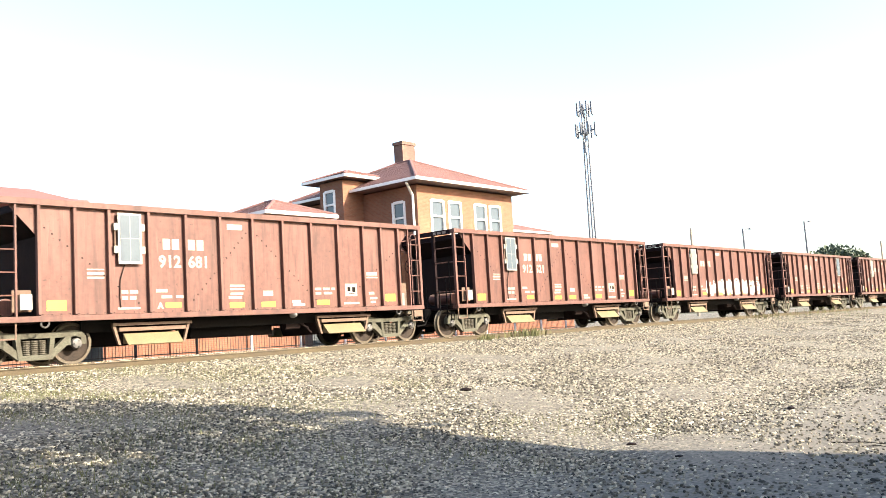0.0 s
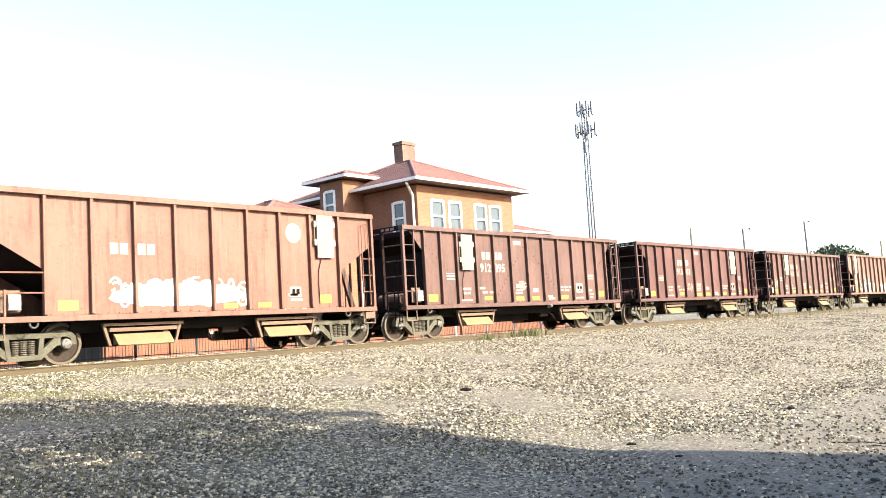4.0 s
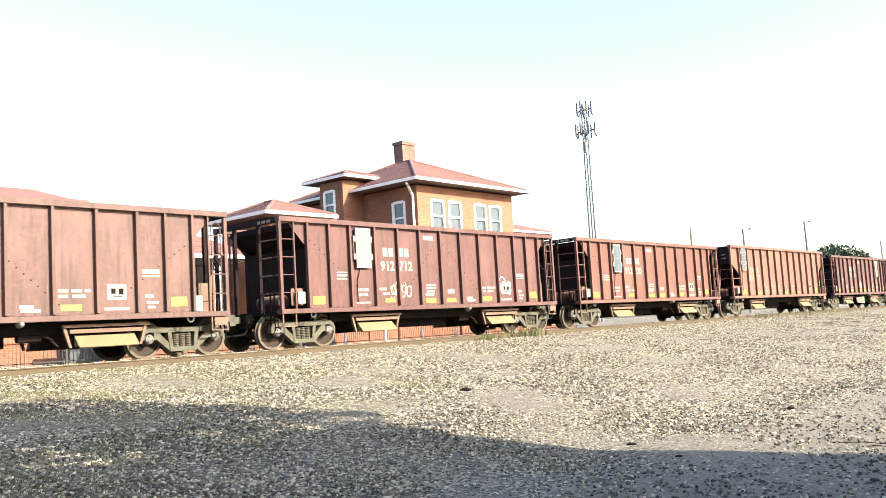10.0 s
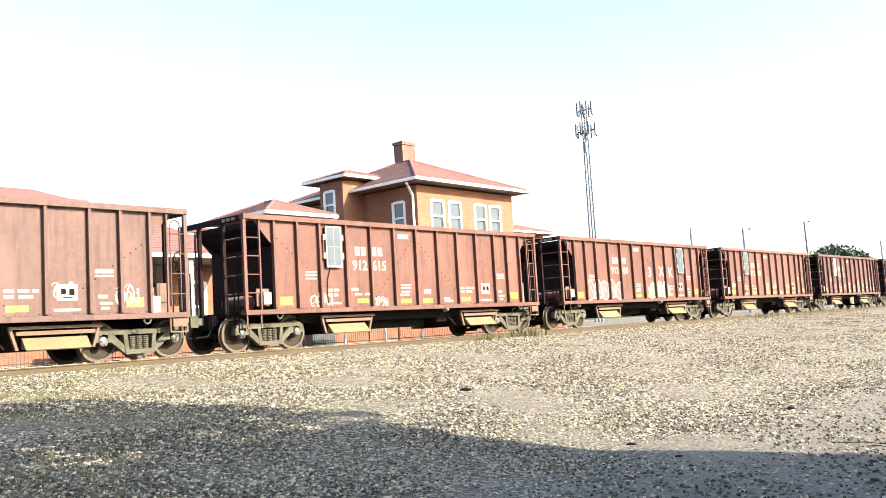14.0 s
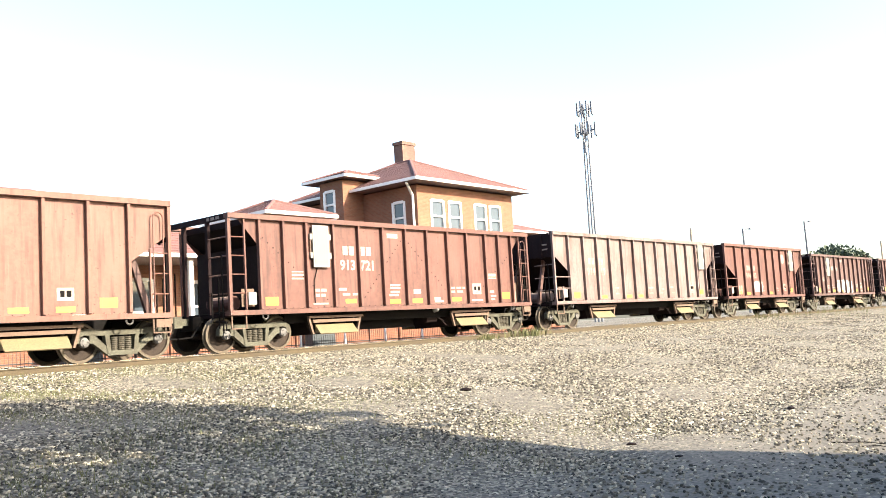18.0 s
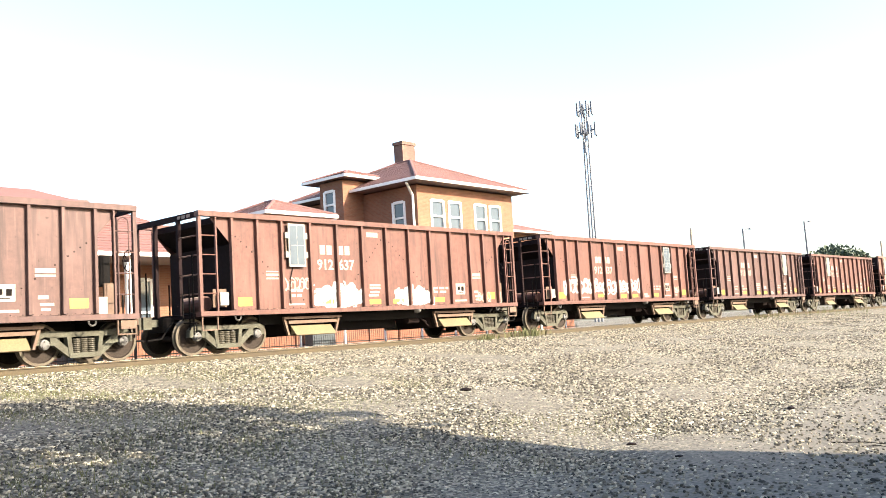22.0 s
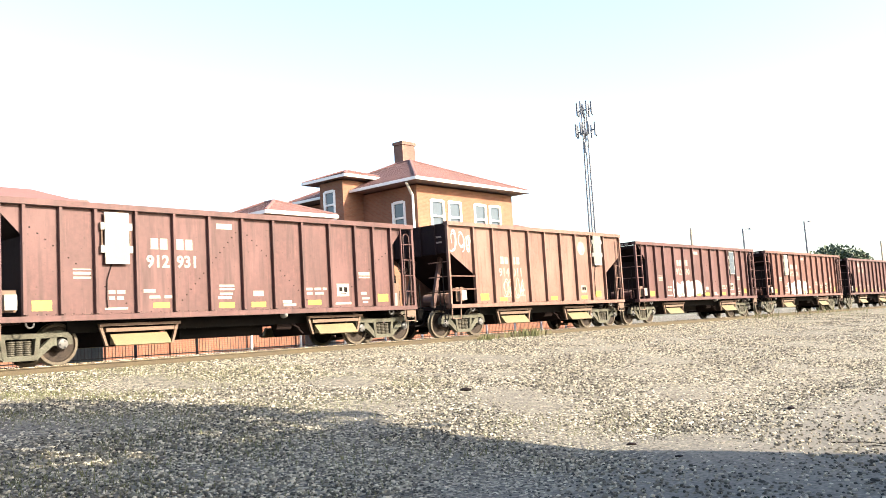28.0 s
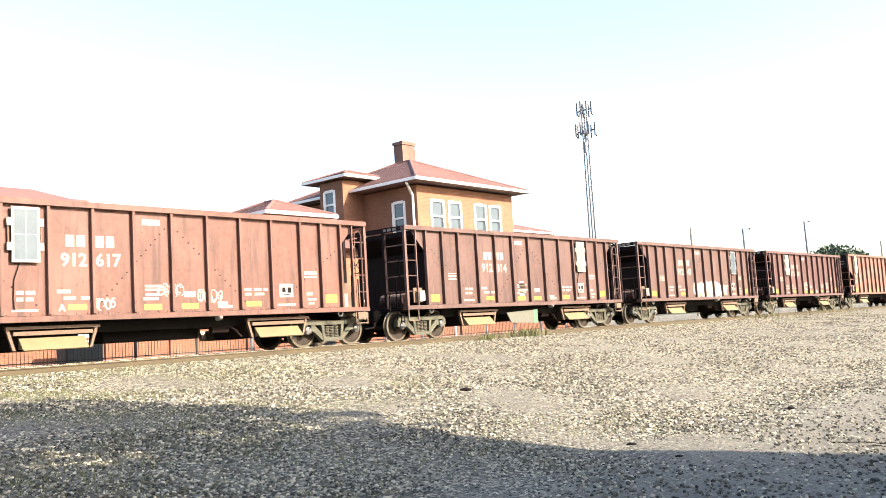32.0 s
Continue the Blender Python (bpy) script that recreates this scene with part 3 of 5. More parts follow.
    if k["frame"]:
        part("valve_box", box(B(), h - 0.86, h - 0.66, -1.32, -1.14, 1.08, 1.46), M_ALU, car, "pale metal valve box")
        part("brake_cylinder", box(B(), h - 0.74, h - 0.42, -1.02, -0.70, 1.72, 2.42), M_BLACK, car)
        part("bracket_plate", box(B(), h - 0.64, h - 0.36, -1.12, -1.08, SILL, 1.78), M_BEAM, car, "tan steel plate")
    bm = B()
    box(bm, -h + 0.60, -h + 0.85, -1.46, -1.30, 1.20, 1.52)
    part("box_bracket", box(B(), -h + 0.50, -h + 0.90, -1.29, -1.27, 1.16, 1.62), M_BEAM, car, "tan steel bracket")
    part("valve_box", bm, M_ALU, car, "pale metal valve box")
    # grab loop, brake shaft and pipes at the ends
    bm = B()
    gx, gz = h - 0.34, top - 0.42
    p = [(gx - 0.13, 1.1)] + [(gx - 0.13 * math.cos(math.pi * i / 6), gz + 0.13 * math.sin(math.pi * i / 6)) for i in range(7)] + [(gx + 0.13, 1.1)]
    for (a, b), (c, d) in zip(p, p[1:]):
        rod(bm, (a, -1.50, b), (c, -1.50, d), 0.016, 6)
    part("grab_loop", bm, paint_mat, car)
    for s in (-1, 1):
        bm = B()
        for y, z0, z1 in ((-1.22, 0.5, 2.5), (-1.05, 0.62, 1.9), (-0.75, 0.72, 1.55), (-0.15, 0.5, 1.8), (0.45, 0.6, 1.5), (0.95, 0.65, 2.2)):
            rod(bm, (s * (h + 0.02), y, z0), (s * (h + 0.02), y, z1), 0.022, 6)
        rod(bm, (s * (h + 0.05), -1.38, 0.78), (s * (h + 0.05), 0.2, 0.86), 0.018, 6)
        rod(bm, (s * (h + 0.05), -1.38, 0.78), (s * (h + 0.05), -1.38, 0.55), 0.018, 6)
        rod(bm, (s * (h - 0.3), -1.2, 1.02), (s * (h - 0.3), 1.2, 1.02), 0.03, 6)
        tagged(part("brake_pipe", bm, M_BLACK, car), kind="stuff")
        if s < 0:
            bm = B()
            for i, (y, w) in enumerate(((-1.16, 0.16), (-0.94, 0.16), (-0.72, 0.12))):
                if k["frame"]:
                    box(bm, -h - 0.006, -h, y, y + w, top - 0.13, top - 0.05)
                else:
                    box(bm, -h - 0.006, -h, -1.22 + i * 0.08, -1.06 + i * 0.08, top - 0.52, top - 0.46)
                    box(bm, -h - 0.006, -h, -1.24 + i * 0.09, -1.08 + i * 0.09, top - 0.70, top - 0.64)
            part("end_lettering", bm, M_WORN, car, "worn white end lettering")
        elif k["frame"]:
            bm = B()
            n = 16
            for i in range(n):
                p, q = ((h + 0.06, -0.98 + 0.25 * math.cos(2 * math.pi * j / n), 2.32 + 0.25 * math.sin(2 * math.pi * j / n)) for j in (i, i + 1))
                rod(bm, p, q, 0.016, 5)
                if i % 4 == 2:
                    rod(bm, (h + 0.04, -0.98, 2.32), p, 0.012, 5)
            rod(bm, (h - 0.09, -0.98, 2.32), (h + 0.07, -0.98, 2.32), 0.03, 8)
            part("brake_wheel", bm, M_DARKIN, car, "dark steel hand brake wheel")
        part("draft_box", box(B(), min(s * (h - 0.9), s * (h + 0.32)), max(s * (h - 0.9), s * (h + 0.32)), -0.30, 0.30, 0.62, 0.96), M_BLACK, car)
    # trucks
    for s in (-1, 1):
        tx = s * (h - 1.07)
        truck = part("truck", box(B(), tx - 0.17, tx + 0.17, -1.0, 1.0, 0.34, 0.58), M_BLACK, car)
        # solid black block for brake beams and the shade between the wheels
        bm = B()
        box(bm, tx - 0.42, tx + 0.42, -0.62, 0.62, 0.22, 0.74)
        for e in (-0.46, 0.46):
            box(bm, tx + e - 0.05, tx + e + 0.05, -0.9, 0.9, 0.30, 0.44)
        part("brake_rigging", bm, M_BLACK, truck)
        for y in (-0.99, 0.99):
            part("side_frame", SIDE_FRAME, None, truck, m=pose(tx, y, 0))
            if y < 0:
                for a in (-0.17, 0, 0.17):
                    part("spring", SPRING, None, truck, m=pose(tx + a, y, 0.25))
        for e in (-0.905, 0.905):
            ws = part("wheelset", WHEELSET, None, car, "steel wheels on an axle", pose(tx + e, 0, WHEEL_R))
            part("bearing_cap", CAP, None, ws, "pale bearing cap", pose(0, -0.99, 0, 0, 0, 180))
            part("bearing_cap", CAP, None, ws, "pale bearing cap", pose(0, 0.99, 0))
    return car


def flat(bm, x0, x1, z0, z1, y=-1.402):
    return box(bm, x0, x1, y - 0.004, y, z0, z1)


DIGITS = {}


def text_mesh(txt, size, material):
    key = (txt, size, material.name)
    if key not in DIGITS:
        cu = bpy.data.curves.new("lettering", "FONT")
        cu.body, cu.size, cu.extrude, cu.offset = txt, size, 0.003, 0.011
        cu.resolution_u = 2
        ob = bpy.data.objects.new("lettering", cu)
        me = bpy.data.meshes.new_from_object(ob)
        bpy.data.objects.remove(ob)
        me.transform(Matrix(((1, 0, 0, 0), (0, 0, -1, 0), (0, 1, 0, 0), (0, 0, 0, 1))))
        me.materials.clear()
        me.materials.append(material)
        DIGITS[key] = me
    return DIGITS[key]


def add_solar(car, kind, slot, white, grid):
    """A solar panel on brackets in the panel bay with that number."""
    k = KINDS[kind]
    r = rib_places(k)
    x = (r[slot] + r[slot + 1]) / 2 - k["length"] / 2
    zt = k["top"] - (0.19 if k["frame"] else 0.06)
    w, hh = 0.29, (1.17 if k["frame"] else 1.26)
    bm = box(B(), x - w, x + w, -1.515, -1.48, zt - hh, zt)
    if not white:
        # grid between the cells
        for i in range(1, 4) if grid else (2,):
            box(bm, x - w + i * w / 2 - 0.006, x - w + i * w / 2 + 0.006, -1.5235, -1.514, zt - hh, zt)
        for i in range(1, 8) if grid else (4,):
            z = zt - hh * i / 8
            box(bm, x - w, x + w, -1.5235, -1.514, z - 0.006, z + 0.006)
    fr = part("solar_panel", bm, M_ALU, car, "solar panel on brackets" if not white else "solar panel with a sky reflection painted white")
    # white cells have the sky's reflection painted on as their colour
    part("cell", box(B(), x - w + 0.05, x + w - 0.05, -1.521, -1.514, zt - hh + 0.06, zt - 0.05), M_PANELW if white else M_PANEL, fr, "cells painted white as reflected sky" if white else "blue glass cells")
    for sx in (-1, 1):
        for dz in (0.24, 0.76):
            part("bracket", box(B(), min(x + sx * w, x + sx * (w + 0.09)), max(x + sx * w, x + sx * (w + 0.09)), -1.505, -1.42, zt - dz - 0.16, zt - dz), M_ALU, fr)
        part("bracket_rod", box(B(), x + sx * (w + 0.05) - 0.015, x + sx * (w + 0.05) + 0.015, -1.47, -1.43, zt - 0.8, zt - 0.3), M_BEAM, fr)
    bm = B()
    p = [(x - 0.1, zt - hh), (x - 0.22, zt - hh - 0.35), (x - 0.24, zt - hh - 0.75), (x - 0.22, 1.2)]
    for (a, b), (c, d) in zip(p, p[1:]):
        rod(bm, (a, -1.43, b), (c, -1.43, d), 0.012, 5)
    part("cable", bm, M_BLACK, fr)


# cars whose road name sits on another rib: rib, height
MARK_AT = {8: (2, 2.52), 11: (2, 2.31), 22: (2, 2.50)}


def add_marks(car, kind, number, seed):
    """Painted markings: number, lettering blocks, data bars, yellow plates."""
    k = KINDS[kind]
    r = [v - k["length"] / 2 for v in rib_places(k)]
    n = len(r) - 1
    rng = random.Random(seed)
    faint = kind in "BC" and rng.random() < 0.5
    mw = M_WORN if faint else M_WHITE
    a = {"A": 3, "B": 0, "C": 1, "D": 1}[kind]
    mid = r[a + 1]
    zb = {"A": 2.56, "B": 2.08, "C": 2.42, "D": 2.85}[kind]
    if seed - 50 in MARK_AT:
        mid, zb = r[MARK_AT[seed - 50][0]], MARK_AT[seed - 50][1]
    # road name: plain blocks
    for dx in (-0.58, -0.335, 0.10, 0.345):
        bm = B()
        flat(bm, mid + dx, mid + dx + 0.19, zb, zb + 0.26)
        part("road_mark", bm, mw, car)
    if number:
        part("number", text_mesh(number[:3], 0.40, mw), None, car, m=pose(mid - 0.70, -1.402, zb - 0.42))
        part("number", text_mesh(number[3:], 0.40, mw), None, car, m=pose(mid + 0.09, -1.402, zb - 0.42))
    def bars(name, i, items, mt):
        """items: x offset from the bay's middle, width, z, height."""
        c = (r[i] + r[i + 1]) / 2
        bm = B()
        for dx, w, z, hh in items:
            flat(bm, c + dx - w / 2, c + dx + w / 2, z, z + hh)
        part(name, bm, mt, car)
    yl = 0
    bars("yellow_plate", yl, [(0, 0.44 if kind != "A" else 0.42, 1.17, 0.22)], M_YELLOW)
    bars("yellow_plate", n - 1, [(0, 0.42, 1.21, 0.22)], M_YELLOW)
    if kind == "A":
        bars("data_plate", 1, [(0.1, 0.40, 1.86, 0.045), (0.1, 0.40, 1.95, 0.06), (0.1, 0.40, 2.05, 0.03)], mw)
        bars("data_stencil", 2, [(-0.1, 0.16, 1.52, 0.08), (0.12, 0.2, 1.52, 0.08), (-0.1, 0.14, 1.38, 0.08), (0.1, 0.16, 1.38, 0.08), (0, 0.55, 1.16, 0.05)], mw)
        bars("data_stencil", 3, [(-0.15, 0.30, 1.54, 0.08), (-0.02, 0.28, 1.40, 0.07), (0.33, 0.20, 1.40, 0.07)], mw)
        bars("yellow_plate", 3, [(0.15, 0.42, 1.18, 0.12)], M_YELLOW)
        bars("data_plate", 5, [(0, 0.46, 3.12, 0.14)], mw)
        bars("data_stencil", 5, [(0.02, 0.44, 1.66, 0.06), (0.02, 0.44, 1.58, 0.05), (0, 0.38, 1.46, 0.06), (-0.05, 0.40, 1.36, 0.07)], mw)
        bars("yellow_plate", 5, [(0, 0.45, 1.14, 0.13)], M_YELLOW)
        bars("data_stencil", 6, [(0, 0.32, 1.42, 0.14)], mw)
        bars("yellow_plate", 6, [(0, 0.45, 1.14, 0.13)], M_YELLOW)
        bars("data_stencil", 7, [(-0.05, 0.30, 1.22, 0.08), (0.03, 0.42, 1.14, 0.07)], mw)
        bars("data_stencil", 8, [(-0.25, 0.22, 1.56, 0.07), (0.05, 0.24, 1.56, 0.07), (0.3, 0.14, 1.56, 0.07), (-0.25, 0.2, 1.44, 0.07), (0.1, 0.3, 1.44, 0.07)], mw)
        bars("yellow_plate", 8, [(-0.08, 0.46, 1.16, 0.13)], M_YELLOW)
        bars("stencil_plate", 9, [(0, 0.46, 1.38, 0.36)], mw)
        bars("data_stencil", 9, [(0, 0.6, 1.15, 0.06)], mw)
        c = (r[9] + r[10]) / 2
        bm = B()
        flat(bm, c - 0.14, c - 0.03, 1.52, 1.64, -1.4065)
        flat(bm, c + 0.04, c + 0.16, 1.50, 1.64, -1.4065)
        flat(bm, c - 0.1, c + 0.12, 1.44, 1.46, -1.4065)
        part("stencil", bm, M_BLACK, car)
        bars("data_plate", 10, [(0, 0.44, 1.90, 0.045), (0, 0.44, 1.98, 0.10)], mw)
        bars("data_stencil", 10, [(-0.05, 0.22, 1.42, 0.08), (0.03, 0.3, 1.28, 0.06), (0, 0.2, 1.17, 0.06)], mw)
    else:
        for i in range(1, n - 1):
            q = rng.random()
            if q < 0.45:
                bars("data_stencil", i, [(rng.uniform(-0.15, 0.1), rng.uniform(0.25, 0.5), 1.40 + rng.uniform(0, 0.15), 0.07), (rng.uniform(-0.1, 0.1), rng.uniform(0.2, 0.4), 1.28, 0.06)], mw)
            if q > 0.6:
                bars("yellow_plate", i, [(0, 0.42, 1.13, 0.12)], M_YELLOW)
        bars("stencil_plate", n - 2, [(0, 0.38, 1.38, 0.28)], mw)
        if kind == "C":
            disc = B()
            cx, cz = (r[6] + r[7]) / 2, 3.12
            disc.faces.new([disc.verts.new((cx + 0.27 * math.cos(2 * math.pi * j / 20), -1.4055, cz + 0.27 * math.sin(2 * math.pi * j / 20))) for j in range(20)])
            part("round_mark", disc, M_WORN, car, "worn white disc")
        bm = B()
        c = (r[n - 2] + r[n - 1]) / 2
        flat(bm, c - 0.12, c - 0.02, 1.46, 1.60, -1.4065)
        flat(bm, c + 0.02, c + 0.13, 1.46, 1.60, -1.4065)
        part("stencil", bm, M_BLACK, car)


def ribbon(bm, pts, w, y):
    """A flat painted stroke through (x, z) points."""
    n = len(pts)
    left, right = [], []
    for i, (x, z) in enumerate(pts):
        a, b = pts[max(0, i - 1)], pts[min(n - 1, i + 1)]
        dx, dz = b[0] - a[0], b[1] - a[1]
        l = math.hypot(dx, dz) or 1.0
        k = w * (0.75 + 0.5 * math.sin(math.pi * i / (n - 1))) / 2
        left.append(bm.verts.new((x - dz / l * k, y, z + dx / l * k)))
        right.append(bm.verts.new((x + dz / l * k, y, z - dx / l * k)))
    for i in range(n - 1):
        bm.faces.new((left[i], left[i + 1], right[i + 1], right[i]))


def bubbles(car, x0, x1, z0, z1, rng, fill):
    """A row of overlapping round letters, filled, with white outlines."""
    h, n = car["half"], max(3, round((x1 - x0) / 0.55))
    ground, lines = B(), B()
    for i in range(n):
        cx, cz = x0 + (x1 - x0) * (i + 0.5) / n - h, (z0 + z1) / 2 + rng.uniform(-0.04, 0.04)
        rx, rz, ph = (x1 - x0) / n * 0.60, (z1 - z0) * rng.uniform(0.42, 0.5), rng.uniform(0, 6.28)
        pts = []
        for j in range(19):
            a = 2 * math.pi * j / 18
            k = 1.0 + 0.13 * math.sin(3 * a + ph) + 0.06 * math.sin(5 * a)
            pts.append((cx + rx * k * math.cos(a), cz + rz * k * math.sin(a)))
        ground.faces.new([ground.verts.new((x, -1.4055 - 0.0003 * i, z)) for x, z in pts[:18]])
        ribbon(lines, pts, 0.05, -1.4085 - 0.0003 * i)
        ribbon(lines, [(cx - rx * 0.35, cz + rz * 0.25), (cx, cz + rz * rng.uniform(-0.1, 0.3)), (cx + rx * 0.3, cz - rz * 0.3)], 0.045, -1.409)
    part("graffiti_ground", ground, M_SPRAYS["dull_green" if fill == "green" else "dull"], car, "sprayed graffiti ground")
    tagged(part("graffiti", lines, M_SPRAYS["white"], car, "white sprayed outlines"), kind="stuff")


def add_graffiti(car, x0, x1, z0, z1, seed, fill="white", line="white"):
    """Sprayed letters between those bounds, x from the car's rear end: an uneven filled ground where fill and line differ, and looping strokes on it."""
    rng = random.Random(seed)
    h = car["half"]
    ht = z1 - z0
    X = lambda v: v - h
    if (line == "grey" or fill == "green") and x1 - x0 > 1.4:
        bubbles(car, x0, x1, z0, z1, rng, "grey" if fill != "green" else "green")
        return
    if line == "pale" and fill == "white" and x1 - x0 > 1.4:
        line = "white"
    solid = fill == "white" and line in ("black", "white") and x1 - x0 > 1.4
    if solid:
        # lumpy ground with a ragged edge
        bm = B()
        m = max(10, int((x1 - x0) / 0.07))
        up, dn = [], []
        for i in range(m + 1):
            x = x0 + (x1 - x0) * i / m
            env = min(1.0, 3.0 * i / m, 3.0 * (m - i) / m) ** 0.5
            lump = 0.72 + 0.28 * abs(math.sin(4.4 * (x - x0) / ht + seed)) + rng.uniform(-0.06, 0.06)
            up.append(bm.verts.new((X(x), -1.4055, z0 + ht * (0.30 + 0.68 * env * lump))))
            dn.append(bm.verts.new((X(x), -1.4055, z0 + ht * (0.28 * (1 - env) + rng.uniform(0, 0.05)))))
        for i in range(m):
            bm.faces.new((up[i], up[i + 1], dn[i + 1], dn[i]))
        part("graffiti_ground", bm, M_SPRAYS[fill], car, "sprayed graffiti ground")
    bm = B()
    stroke = ("grey" if line == fill else line) if solid else (fill if fill in ("white", "green") else line)
    tag = not solid and x1 - x0 < 1.2
    if tag and stroke == "white":
        stroke = "pale"
    width = (0.085 if line == "black" else 0.05) if solid else (0.024 if tag else 0.034 if x1 - x0 < 4 else 0.055)
    x = x0
    w = ht * 0.62
    while x < x1 - 0.15:
        lw = w * rng.uniform(0.7, 1.1)
        for q in range(2 if solid else 3):
            a0 = rng.uniform(0, 6.28)
            turn = rng.choice((-1, 1)) * rng.uniform(3.5, 6.0)
            cx, cz = x + lw * rng.uniform(0.35, 0.65), z0 + ht * rng.uniform(0.35, 0.65)
            ra, rb = lw * rng.uniform(0.22, 0.5), ht * rng.uniform(0.2, 0.46)
            pts = []
            for i in range(13):
                t = i / 12
                px = min(x1, max(x0, cx + ra * math.cos(a0 + turn * t) + lw * 0.25 * (t - 0.5)))
                pz = min(z1, max(z0, cz + rb * math.sin(a0 + turn * t)))
                pts.append((X(px), pz))
            ribbon(bm, pts, width, -1.4085 - 0.0004 * q)
        x += lw * 0.85
    tagged(part("graffiti", bm, M_SPRAYS[stroke], car, "sprayed graffiti strokes"), kind="stuff")


